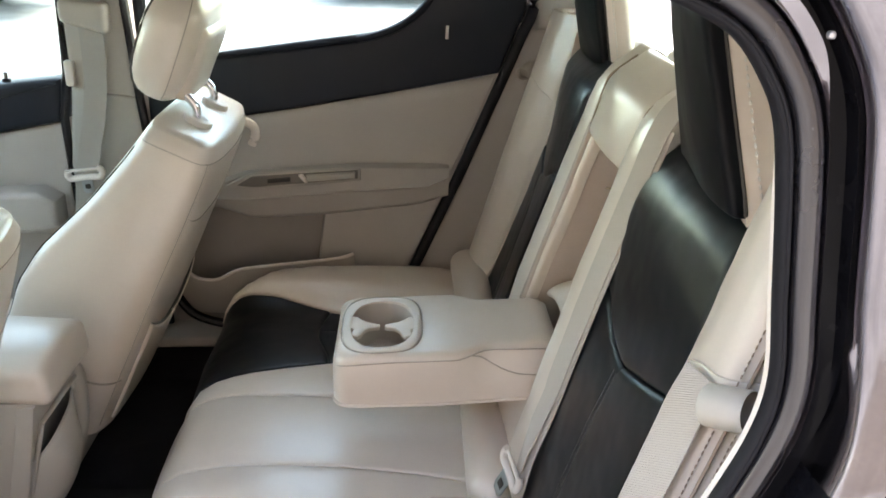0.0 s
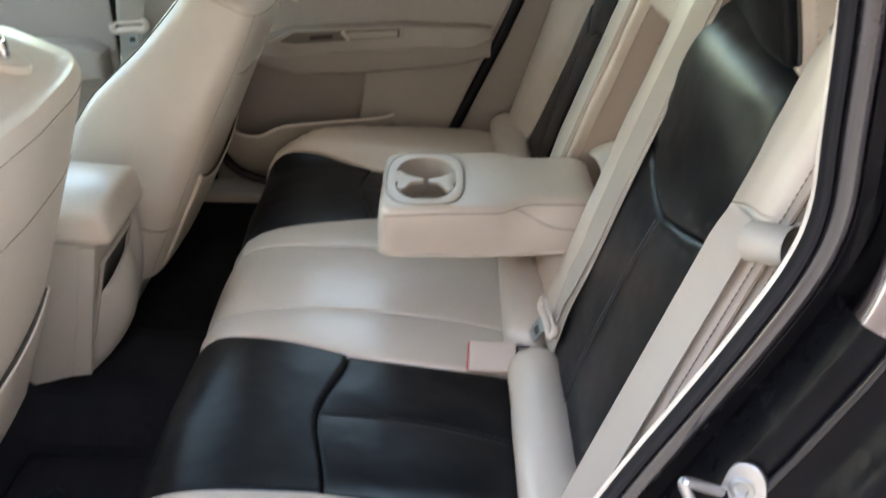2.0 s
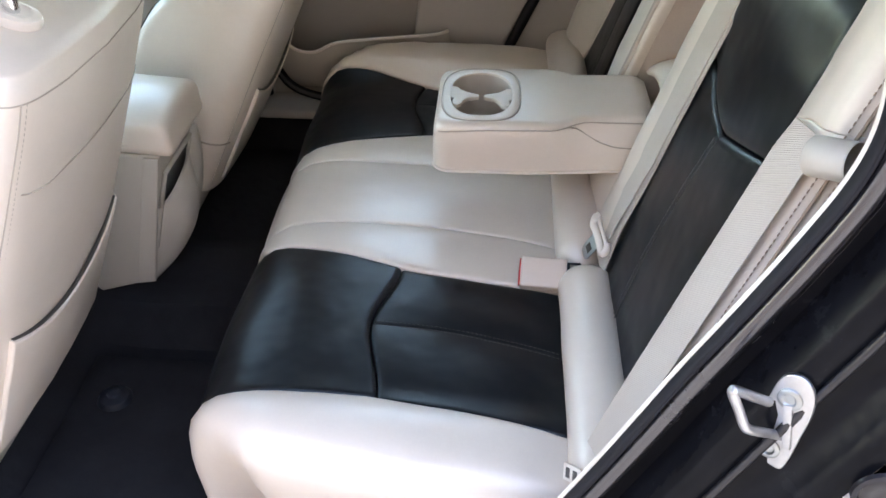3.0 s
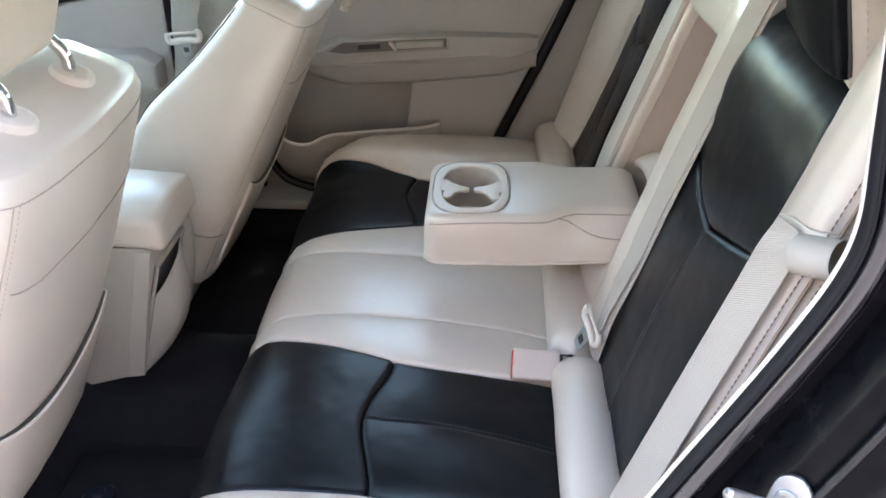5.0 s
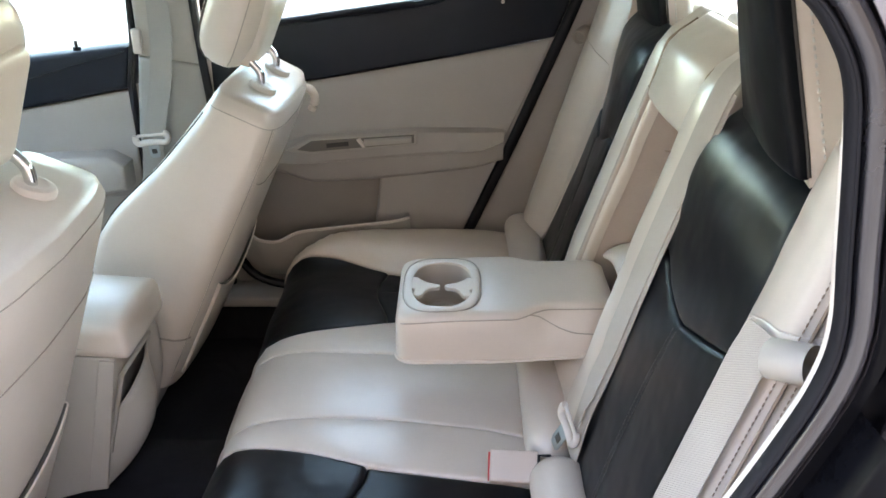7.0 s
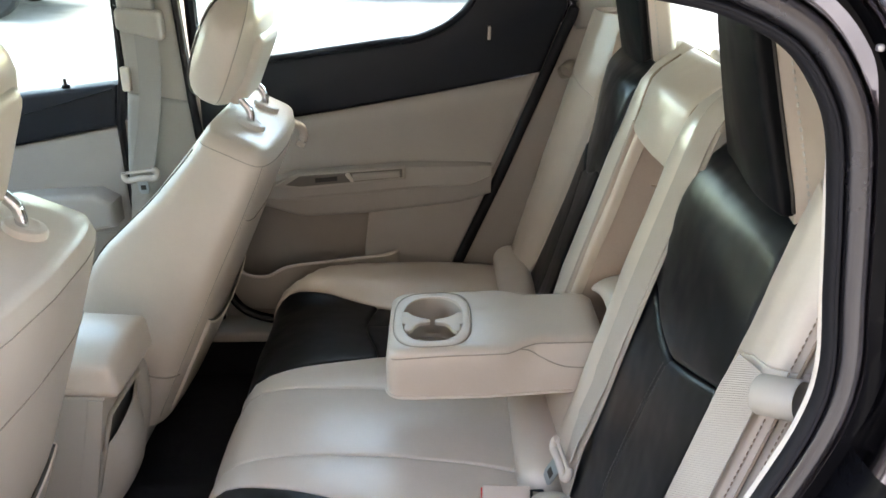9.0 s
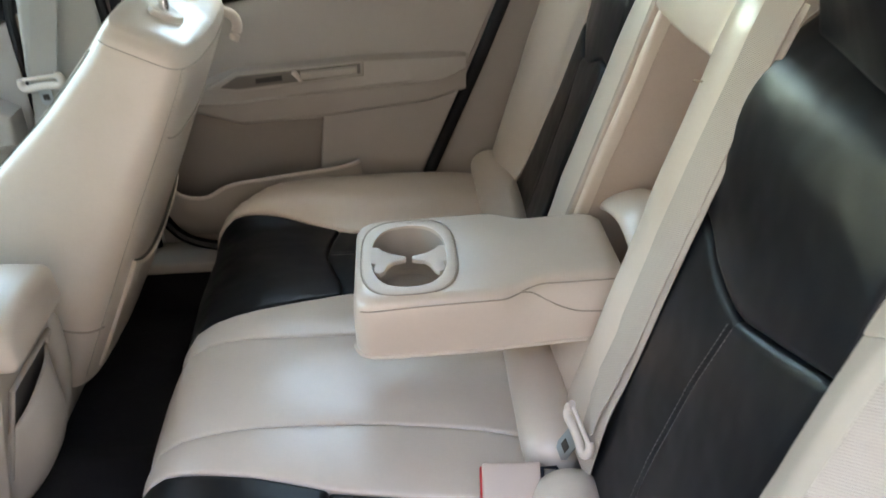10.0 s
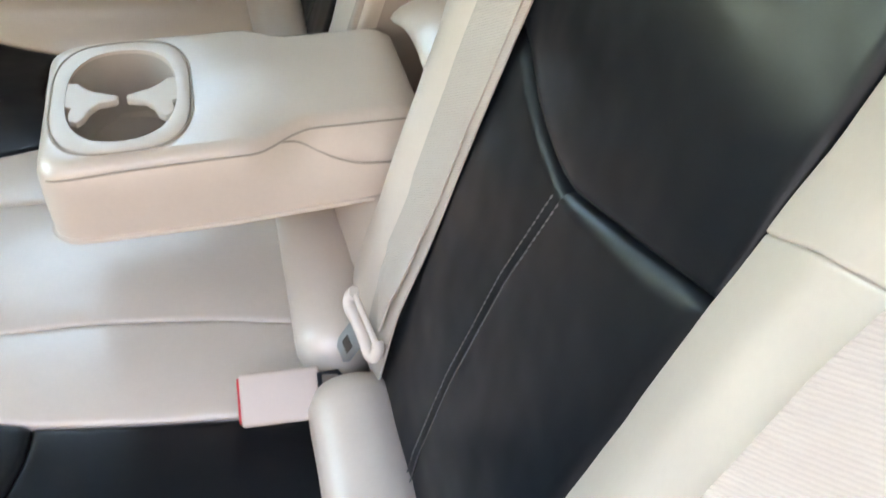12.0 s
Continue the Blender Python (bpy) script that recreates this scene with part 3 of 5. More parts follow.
def centre_back():
    """Middle of the seat back: padded frame round the armrest's recess and the pad above it."""
    c = 0.356
    t = part("centre_backrest", rounded_box((0.115, -0.25, 0.50), (0.15, 0.25, 1.15), 0.03, warp=lambda p: Vector((p.x + c + LEAN * p.z, p.y, p.z))), LEATHER, BENCH, "cream leather middle backrest with armrest recess")
    for side in (1, -1):
        def push(z, w):
            return (0.012 * math.sin(math.pi * min(max((w - 0.10) / 0.125, 0), 1)) ** 0.8 + 0.006) * (1.0 if side < 0 else 0.35) - 0.045 * smoothstep((z - 1.115) / 0.06)
        S = back_surface(c, side, push)
        inner = lambda z: lerp(z, [0.6, 0.75, 1.05], [0.125, 0.118, 0.108] if side < 0 else [0.115, 0.105, 0.09])
        outerw = lambda z: lerp(z, [0.58, 0.7, 0.92, 1.13], [0.220, 0.210, 0.203, 0.220]) if side < 0 else lerp(z, [0.58, 0.7, 0.92, 1.02, 1.13], [0.235, 0.225, 0.20, 0.187, 0.16])
        mid = lambda z: inner(z) * 0.62 + outerw(z) * 0.38
        panel("frame_bolster", S, lambda a, b: (0.60 + 0.57 * a, side * (inner(0.6 + 0.57 * a) * (1 - b) + outerw(0.6 + 0.57 * a) * b)), LEATHER, t,
              "cream leather bolster", puff=0.006, r=0.006, na=20, nb=14, wob=0.0025, depth=0.012)
        # Inner wall of the recess.
        def V(z, d):
            return (c + LEAN * z + d - 0.012, side * (inner(z) + 0.006 - 0.1 * d), z)
        V.out = (0, -side, 0)
        panel("recess_wall", V, lambda a, b: (0.63 + 0.42 * a, 0.118 * b), LINING, t, "taupe recess wall", puff=0.0, r=0.004, na=12, nb=5, depth=0.01)
    P = back_surface(c - 0.004, 1, lambda z, w: 0.007 * (1 - (w / 0.14) ** 2) - 0.045 * smoothstep((z - 1.115) / 0.06))
    wide = lambda z: lerp(z, [1.03, 1.1, 1.14, 1.17], [0.104, 0.112, 0.114, 0.114])
    panel("upper_pad", P, lambda a, b: (1.035 + 0.135 * a, wide(1.035 + 0.135 * a) * (2 * b - 1)), LEATHER, t, "cream padded upper cover", puff=0.008, r=0.009, wob=0.003)
    for side in (1, -1):
        pts = [Vector(P(z, side * (wide(z) + 0.0015))) + Vector((-0.0005, 0, 0)) for z in (1.03 + 0.125 * k / 24 for k in range(25))]
        part("pad_seam", tube(pts, 0.0022, 8), THREAD_BROWN, t, "sewn seam beside the pad")
    B = back_surface(c, -1, lambda z, w: 0.012)
    part("bolster_seam", tube([Vector(B(1.025 - 0.010 * abs(2 * k / 12 - 1), -0.112 - 0.072 * k / 12)) + Vector((-0.0075, 0, 0)) for k in range(13)], 0.0012, 6), THREAD_BROWN, t, "sewn cross seam")
    R = back_surface(c + 0.105, 1)
    panel("recess_back", R, lambda a, b: (0.60 + 0.47 * a, 0.13 * (2 * b - 1)), LINING, t, "dull taupe recess lining", puff=-0.004, r=0.003, wob=0.002, depth=0.01)
    # Curved padded flap at the foot of the recess, over the hinge.
    bm, rings = bmesh.new(), []
    for k in range(15):
        y = -0.105 + 0.21 * k / 14
        lift = 0.028 * math.sin(math.pi * k / 14)
        ctr = Vector((0.628, y, 0.762 + lift))
        rings.append([ctr + Vector((0.034 * math.cos(a), 0, 0.014 * math.sin(a) + 0.010 * math.cos(a))) for a in (2 * math.pi * q / 16 for q in range(16))])
    loft(bm, rings)
    part("hinge_flap", bm, LEATHER, t, "cream leather hinge flap", angle=70)
    roll("foot_roll", t, (0.484, -0.232, 0.572), (0.488, 0.232, 0.572), 0.039, "cream padded roll")
    F = back_surface(c - 0.002, 1, lambda z, w: 0.012 * math.cos(w * 6))
    panel("lower_cover", F, lambda a, b: (0.585 + 0.10 * a, 0.15 * (2 * b - 1)), LEATHER, t, "cream leather cover", puff=0.006, r=0.008, wob=0.003)
    return t


centre_back()


# ---- fold-down armrest with cup holder ----
def armrest():
    t = thing("armrest", "cream leather fold-down armrest with two open cup holders, lowered", "armrest", (0.5, 0, 0.66))
    h = 0.106
    top = lambda x: lerp(x, [0.24, 0.40, 0.48, 0.555, 0.575, 0.586], [0.745, 0.751, 0.756, 0.760, 0.757, 0.750])
    low = lambda x: lerp(x, [0.24, 0.40, 0.56], [0.660, 0.665, 0.678])
    waist = lambda x, u=0.0: h + 0.001 - 0.025 * smoothstep((x - 0.425) / 0.055) * smoothstep((u - 0.40) / 0.42)
    cx, hx, hy = 0.317, 0.062, 0.092   # bezel: centre, half sizes

    def ring_pts(ax, ay, power=3.2, n=48):
        out = []
        for k in range(n):
            a = 2 * math.pi * k / n
            # Superellipse: a rounded rectangle.
            ca, sa = math.cos(a), math.sin(a)
            e = 2 / power
            out.append((cx + ax * math.copysign(abs(ca) ** e, ca), ay * math.copysign(abs(sa) ** e, sa)))
        return out

    def outline(inset, u=0.0, n_side=22):
        """Outline of the armrest seen from above, drawn in by inset."""
        x0, x1, pts = 0.246 + inset, 0.586, []
        r = 0.028
        for k in range(9):
            a = math.pi / 2 * k / 8
            pts.append((x0 + r - r * math.cos(a), -(h - inset - r) - r * math.sin(a)))
        for k in range(1, n_side + 1):
            x = x0 + r + (x1 - x0 - r) * k / n_side
            pts.append((x, -(waist(x, u) - inset)))
        right = [(x, -y) for x, y in reversed(pts)]
        return pts + right

    # Padded cover: side wall rounded over into the top, with the bezel's hole left open.
    bm = bmesh.new()
    rings = []
    prof = [(0.010, 0.0), (0.003, 0.004), (0.0, 0.012), (-0.001, 0.35), (-0.001, 0.62), (-0.0005, 0.80), (0.001, 0.88), (0.004, 0.945), (0.009, 0.985), (0.015, 1.0)]
    for inset, u in prof:
        ring = []
        for x, y in outline(inset, u):
            z = low(x) * (1 - u) + top(x) * u
            ring.append(Vector((x, y, z + 0.0008 * noise.noise(Vector((x, y, z)) * 20))))
        rings.append(ring)
    rows = [[bm.verts.new(p) for p in r] for r in rings]
    n = len(rows[0])
    for a, b in zip(rows, rows[1:]):
        for i in range(n):
            j = (i + 1) % n
            bm.faces.new((a[i], a[j], b[j], b[i]))
    bm.faces.new(rows[0][::-1])
    hole = [bm.verts.new((x, y, top(x) - 0.001)) for x, y in ring_pts(hx, hy)]
    e1 = [bm.edges.get((rows[-1][i], rows[-1][(i + 1) % n])) for i in range(n)]
    e2 = [bm.edges.new((hole[i], hole[(i + 1) % 48])) for i in range(48)]
    bmesh.ops.triangle_fill(bm, use_beauty=True, edges=e1 + e2, normal=(0, 0, 1))
    # The fill also spans the hole: take those faces out.
    inside = [f for f in bm.faces if all(v in set(hole) for v in f.verts)]
    bmesh.ops.delete(bm, geom=inside, context="FACES_ONLY")
    part("cover", bm, LEATHER, t, "cream leather armrest cover", angle=50)
    # Top seam along the sides, bottom welt.
    for side in (1, -1):
        flank = lambda x, z: side * (waist(x, (z - low(x)) / (top(x) - low(x))) + 0.0016)
        pts = [(0.2475, side * 0.075, 0.672), (0.2475, side * 0.082, 0.715), (0.252, side * 0.094, 0.727), (0.268, side * 0.1055, 0.733)]
        pts += [(x, flank(x, z), z) for x, z in ((0.33, 0.740), (0.38, 0.7425), (0.41, 0.744), (0.43, 0.745), (0.445, 0.7462), (0.46, 0.7475), (0.48, 0.749), (0.51, 0.750), (0.578, 0.752))]
        part("top_seam", tube(spline(pts, 5), 0.0010, 6), SEAM, t, "sewn seam")
        pts = [(x, flank(x, z), z) for x, z in ((0.452, 0.7465), (0.468, 0.738), (0.485, 0.729), (0.505, 0.7225), (0.53, 0.719), (0.578, 0.7185))]
        part("gusset_seam", tube(spline(pts, 5), 0.0010, 6), SEAM, t, "sewn seam")
    welt = [(x, y, low(x) + 0.004) for x, y in outline(-0.0005)]
    part("bottom_welt", tube(welt, 0.0028, 8), LEATHER, t, "cream welt")
    # Bezel.
    bm, rings = bmesh.new(), []
    for ax, ay, dz, power in ((hx, hy, -0.004, 3.2), (hx - 0.001, hy - 0.001, 0.0006, 3.2), (hx - 0.003, hy - 0.003, 0.0016, 3.2), (hx - 0.0105, hy - 0.0125, 0.0014, 2.7), (hx - 0.0125, hy - 0.015, 0.001, 2.5),
                              (hx - 0.0135, hy - 0.016, -0.02, 2.45)):
        rings.append([Vector((x, y, top(x) + dz)) for x, y in ring_pts(ax, ay, power)])
    loft(bm, rings, caps=False)
    bez = part("cup_holder", bm, PLASTIC_LIGHT, t, "cream plastic cup holder bezel", angle=40)
    part("bezel_gap", tube([(x, y, top(x) + 0.0) for x, y in ring_pts(hx + 0.001, hy + 0.001)] + [(ring_pts(hx + 0.001, hy + 0.001)[0][0], 0, top(cx + hx))], 0.0010, 6), SEAM, bez)
    # Well: two merged round cups.
    bm, rings = bmesh.new(), []
    for k, (dz, sc) in enumerate(((-0.001, 1.0), (-0.02, 0.985), (-0.05, 0.95), (-0.066, 0.93), (-0.07, 0.88))):
        rings.append([Vector((cx + (x - cx) * sc, y * sc, 0.746 + dz)) for x, y in ring_pts(hx - 0.0128, hy - 0.0153, 2.45)])
    loft(bm, rings, caps=False)
    bm.faces.new([bm.verts.new(p) for p in rings[-1]])
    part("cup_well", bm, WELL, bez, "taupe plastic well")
    # Two flat fingers that pinch the well into two cups.
    for sx in (1, -1):
        tip, root = cx + sx * 0.004, cx + sx * (hx - 0.010)
        ends = [(0.0, -0.007), (0.006, -0.0095), (0.016, -0.0115), (0.024, -0.021), (0.028, -0.034), (0.034, -0.040), (0.041, -0.036), (0.042, -0.026), (0.040, -0.016), (0.048, -0.012),
                (0.050, 0.018), (0.044, 0.026), (0.036, 0.025), (0.030, 0.016), (0.020, 0.008), (0.008, 0.003), (0.0, -0.0005)]
        poly = [(tip + sx * u, v) for u, v in ends]
        part("cup_finger", slab(poly, 0.7395, 0.7465, 0.0015, plane="xy"), PLASTIC_LIGHT, bez, "cream plastic finger", angle=40)
    return t


armrest()


# ---- rear seat belts and buckles ----
def tongue(parent, at, down, side_dir, face, scale=1.0):
    """Belt tongue: moulded cream holder with a slot and a steel plate."""
    at, d, s, f = Vector(at), Vector(down).normalized(), Vector(side_dir).normalized(), Vector(face).normalized()
    m = Matrix((s, f, -d)).transposed().to_4x4()
    m2 = m.copy()
    m2.translation = at
    m = m @ Matrix.Scale(scale, 4)
    m.translation = at
    put2 = lambda bm: (bmesh.ops.transform(bm, matrix=m2, verts=bm.verts[:]), bm)[1]
    put = lambda bm: (bmesh.ops.transform(bm, matrix=m, verts=bm.verts[:]), bm)[1]
    # Holder: a bowed bar with two ears round the webbing.
    bm = bmesh.new()
    tube(spline([(-0.036, 0, 0.010), (-0.038, 0, 0.0), (-0.030, 0, -0.008), (-0.012, 0, -0.006), (0.012, 0, -0.006), (0.030, 0, -0.008), (0.038, 0, 0.0), (0.036, 0, 0.010), (0.030, 0, 0.012)], 5), 0.0074, 10, bm, up=Vector((0, 1, 0)))
    tube([(-0.031, 0.001, 0.011), (0.031, 0.001, 0.011)], 0.0035, 8, bm, up=Vector((0, 1, 0)))
    h = part("tongue", put(bm), PLASTIC_LIGHT, parent, "cream plastic belt tongue")
    bm = slab([(-0.012, -0.006), (0.012, -0.006), (0.012, -0.036), (0.008, -0.043), (-0.008, -0.043), (-0.012, -0.036)], -0.0012, 0.0012, 0.0006)
    part("tongue_plate", put2(bm), STEEL, h, "steel latch plate")
    bm = slab([(-0.006, -0.022), (0.006, -0.022), (0.006, -0.033), (-0.006, -0.033)], -0.0018, 0.0018, 0.0004)
    part("latch_slot", put2(bm), PIPING, h, "dark latch slot")
    return h


def centre_belt():
    t = thing("seat_belt", "folded cream middle seat belt lying down the seat back", "seat belt", (0.5, -0.22, 0.62), "rear seat belts")
    up = Vector((0.268, 0, 0.963))
    path = [Vector((0.356 - 0.0215 + 0.28 * z - (0.004 if z < 0.7 else 0), y, z)) for z, y in ((1.185, -0.222), (1.165, -0.222), (1.13, -0.222), (1.05, -0.216), (0.95, -0.213), (0.85, -0.214), (0.75, -0.219), (0.69, -0.224), (0.66, -0.228))]
    path[0] += Vector((0.06, 0, -0.005))
    path[1] += Vector((0.02, 0, 0.0))
    sides = [Vector((-0.10, 0.99, 0.0))] * 5 + [Vector((-0.05, 0.98, 0.04)), Vector((0.05, 0.97, 0.1)), Vector((0.15, 0.95, 0.15)), Vector((0.2, 0.95, 0.17))]
    part("webbing", ribbon(spline(path, 4), [sides[min(int(k / 4), 8)] for k in range(33)], 0.052, 0.0014), WEBBING, t, "ribbed cream webbing")
    low = [p + Vector((0.0025, -0.009, -0.001)) for p in path[2:]] + [Vector((0.505, -0.245, 0.60))]
    part("webbing_return", ribbon(spline(low, 4), Vector((-0.08, 0.99, 0.02)), 0.050, 0.0014), WEBBING, t, "ribbed cream webbing")
    tongue(t, (0.499, -0.238, 0.649), (-0.42, 0.10, -0.9), (0.22, -0.9, -0.42), (-0.88, -0.35, 0.32), 0.76)
    return t


def buckle(at, turn, parent_label="cream plastic seat belt buckle with red release button", tilt=0.0):
    t = thing("belt_buckle", parent_label, "belt buckle", at, "belt buckles")
    m = Matrix.Translation(at) @ Euler((radians(tilt), 0, radians(turn))).to_matrix().to_4x4()
    put = lambda bm: (bmesh.ops.transform(bm, matrix=m, verts=bm.verts[:]), bm)[1]
    part("case", put(rounded_box((0, -0.0235, 0.0), (0.070, 0.0235, 0.023), 0.004)), BUCKLE, t, "cream plastic buckle case")
    part("release_button", put(rounded_box((-0.0022, -0.020, 0.003), (0.003, 0.020, 0.018), 0.0015)), RED, t, "red release button")
    frame_bar = [(0.070, -0.016, 0.024), (0.070, 0.016, 0.024), (0.086, 0.016, 0.024), (0.090, 0.010, 0.022)]
    part("collar", put(tube(frame_bar, 0.0024, 8, up=Vector((0.3, 0.2, 1)))), PLASTIC_DARK, t, "dark steel collar frame")
    part("cable", put(tube(spline([(0.070, -0.004, 0.020), (0.082, -0.006, 0.021), (0.094, -0.004, 0.015), (0.108, 0.0, 0.0)], 5), 0.0045, 8)), STEEL, t, "steel anchor cable")
    part("stalk", put(ribbon(spline([(0.07, 0, 0.011), (0.085, 0, 0.012), (0.10, 0.0, 0.002), (0.115, 0, -0.02)], 4), Vector((0, 1, 0)), 0.03, 0.002)), WEBBING, t, "webbing stalk")
    return t


def outer_belt(side, c):
    t = thing("seat_belt", "cream shoulder belt running down the seat's outer bolster", "seat belt", (c + 0.13, side * 0.62, 0.6), "rear seat belts")
    pts = []
    for z, y in ((1.026, 0.610), (1.0, 0.610), (0.97, 0.610), (0.9, 0.610), (0.8, 0.610), (0.7, 0.610), (0.62, 0.611), (0.58, 0.613)):
        pts.append(Vector((c + LEAN * z - 0.050, side * y, z)))
    pts[0].x += 0.004
    sd = Vector((0.22, side * 0.97, 0.03))
    part("webbing", ribbon(spline(pts, 5), sd, 0.0485, 0.0014), WEBBING, t, "ribbed cream webbing")
    if side < 0:
        belt_clip(t)
    return t


def belt_clip(t):
    n = Vector((-0.87, -0.41, 0.27)).normalized()
    u = (Vector((1, 0, 0)) - n * n.x).normalized()
    m = Matrix((u, n.cross(u), n)).transposed().to_4x4()
    m.translation = Vector((0.445, -0.622, 0.592)) + n * 0.0005
    put = lambda bm: (bmesh.ops.transform(bm, matrix=m, verts=bm.verts[:]), bm)[1]
    clip = part("belt_clip", put(rounded_box((-0.016, -0.010, 0.0), (0.016, 0.010, 0.004), 0.0015)), PLASTIC_LIGHT, t, "white plastic clip plate")
    for x in (-0.007, 0.006):
        part("slot", put(rounded_box((x - 0.004, -0.006, 0.0025), (x + 0.004, 0.006, 0.0045), 0.0008)), GRAPHITE, clip, "dark slot")


centre_belt()
buckle((0.390, -0.238, 0.570), -3, tilt=36)
outer_belt(-1, 0.345)


# ---- front seats ----
def front_seat_parts():
    """A front seat, upright about its hinge line: x to the rear, z up the back. It is tilted where it is placed."""
    t = thing("bucket_seat", "reclined cream leather front seat with headrest and map pocket", "car seat", group="front seats")
    height = 0.60
    half = lambda h: lerp(h, [0.0, 0.15, 0.35, 0.5, 0.56, 0.59, 0.605], [0.215, 0.218, 0.208, 0.194, 0.188, 0.183, 0.171])
    front = lambda h: lerp(h, [0.0, 0.12, 0.25, 0.324, 0.39, 0.447, 0.52, 0.59, 0.606], [0.215, 0.24, 0.248, 0.232, 0.200, 0.172, 0.145, 0.122, 0.107])
    rear = lambda h: lerp(h, [0.0, 0.2, 0.45, 0.55, 0.588, 0.605], [0.0, 0.004, 0.004, 0.003, 0.0, -0.009])
    n = 56

    def ring(h, grow=0.0, lo=0.0):
        a, f, rx = half(h), front(h), rear(h)
        out = []
        for k in range(n):
            an = 2 * math.pi * k / n
            ca, sa = math.cos(an), math.sin(an)
            e = 0.30
            y = a * math.copysign(abs(sa) ** e, sa)
            u = math.copysign(abs(ca) ** e, ca)
            x = rx + (-f / 2 + u * f / 2)
            if u > 0:
                x += 0.014 * (1 - (y / a) ** 2) * u
            else:
                x += 0.05 * (1 - (y / a) ** 2) * -u * smoothstep((0.55 - h) / 0.3)
            out.append(Vector((x, y, h + 0.0018 * noise.noise(Vector((x, y, h)) * 12))))
        return out

    bm = bmesh.new()
    hs = [0.0, 0.03] + [0.06 + 0.5 * k / 20 for k in range(21)] + [0.575, 0.588, 0.597, 0.603, 0.606]
    rings = [ring(h) for h in hs]
    top = [p.copy() for p in rings[-1]]
    cx = sum((p.x for p in top)) / n
    for sc, dz in ((0.8, 0.0025), (0.5, 0.004), (0.2, 0.005)):
        rings.append([Vector((cx + (p.x - cx) * sc, p.y * sc, p.z + dz)) for p in top])
    loft(bm, rings)
    part("backrest", bm, LEATHER, t, "cream leather backrest", angle=70)
    # Sewn edges: rear corners, front wings (dark gap), crosswise seam on the rear.
    at = lambda h, k: ring(h)[k % n]
    kr = 7
    for k in (kr, n - kr):
        pts = [at(h, k) * 1.0 for h in [0.02 + 0.56 * q / 30 for q in range(31)]]
        part("edge_seam", tube([p + Vector((0.0005, 0, 0)) for p in pts], 0.0009, 6), SEAM, t, "sewn edge")
        stitches([p + Vector((0.003, math.copysign(0.007, -p.y), 0)) for p in pts[14:]], (1, 0, 0), SEAM, t, "edge_stitching", r=0.0005)
    for k in (n // 2 - 7, n // 2 + 7):
        pts = [at(h, k) for h in [0.1 + 0.46 * q / 30 for q in range(31)]]
        part("wing_piping", tube(pts, 0.0018, 6), PIPING, t, "dark piping")
    for h0, bow in ((0.458, 0.012),):
        ks = list(range(-5, 6))
        pts = [at(h0 + bow * (abs(q) / 5) ** 2, q % n) + Vector((0.0005, 0, 0)) for q in ks]
        part("cross_seam", tube(spline(pts, 3), 0.0010, 6), SEAM, t, "sewn seam")
    # Map pocket: a padded skin over the lower rear with a gaping upper edge.
    def pocket(v, w):
        z = 0.02 + (0.20 + 0.045 * (w / 0.16) ** 2 - 0.02) * v
        y = w
        x = rear(z) + 0.014 * (1 - min((y / half(z)) ** 2, 1)) + 0.003 + 0.006 * v ** 3 * (1 - (w / 0.165) ** 4)
        return (x, y, z)
    pocket.out = (1, 0, 0)
    panel("map_pocket", pocket, lambda a, b: (a, 0.162 * (2 * b - 1)), LEATHER, t, "cream leather map pocket", r=0.003, puff=0.003, depth=0.004, na=14, nb=18)
    # Dark strip stands for the shade behind the gaping pocket edge.
    lip = [Vector(pocket(1.0, 0.158 * (2 * k / 30 - 1))) + Vector((-0.006, 0, 0.001)) for k in range(31)]
    part("pocket_mouth", tube(lip, 0.003, 8, flat=0.5), PIPING, t, "dark strip for the shade in the pocket")
    # Hem low on the flanks, where the cover ends over the shell.
    for k0 in (6, -26):
        pts = [at(0.118 + 0.020 * abs((k - k0) / 20 - 0.6), k) * 1.0 for k in range(k0, k0 + 21)]
        part("cover_hem", tube(pts, 0.0020, 8), SEAM, t, "sewn hem of the cover")
    # Top seam round the shoulder.
    pts = [at(0.580, k) + Vector((0.0005 if abs(k) < 7 else 0.0, 0.0, 0.0)) for k in range(-20, 21)]
    part("shoulder_seam", tube(pts, 0.0009, 6), SEAM, t, "sewn seam")
    # Headrest on two bent chrome posts.
    for sy in (1, -1):
        y = 0.07 * sy
        post = spline([(-0.056, y, 0.575), (-0.058, y, 0.612), (-0.068, y, 0.636), (-0.092, y, 0.650), (-0.106, y, 0.668), (-0.118, y, 0.71)], 5)
        part("headrest_post", tube(post, 0.0074, 12, up=Vector((0, 1, 0))), CHROME, t, "bent chrome post")
        bm = bmesh.new()
        rings = []
        for r, z in ((0.025, 0.600), (0.026, 0.614), (0.024, 0.6185), (0.017, 0.6205), (0.014, 0.6195), (0.009, 0.618)):
            rings.append([Vector((-0.055 + r * 1.0 * math.cos(a), y + r * 0.86 * math.sin(a), z)) for a in (2 * math.pi * q / 24 for q in range(24))])
        loft(bm, rings)
        part("post_collar", bm, PLASTIC_LIGHT, t, "cream plastic post collar")
    def head_ring(u):
        """Cross-section of the headrest at height u from 0 to 1."""
        z = 0.612 + 0.212 * u
        e = math.sqrt(max(1 - abs(2 * u - 1) ** 3.2, 0.0009))
        wy = (0.118 + 0.018 * u) * (0.80 + 0.2 * e) * (0.45 + 0.55 * e)
        wx = 0.056 * (0.15 + 0.85 * e)
        xc = -0.143 - 0.006 * u
        return z, wy, wx, xc
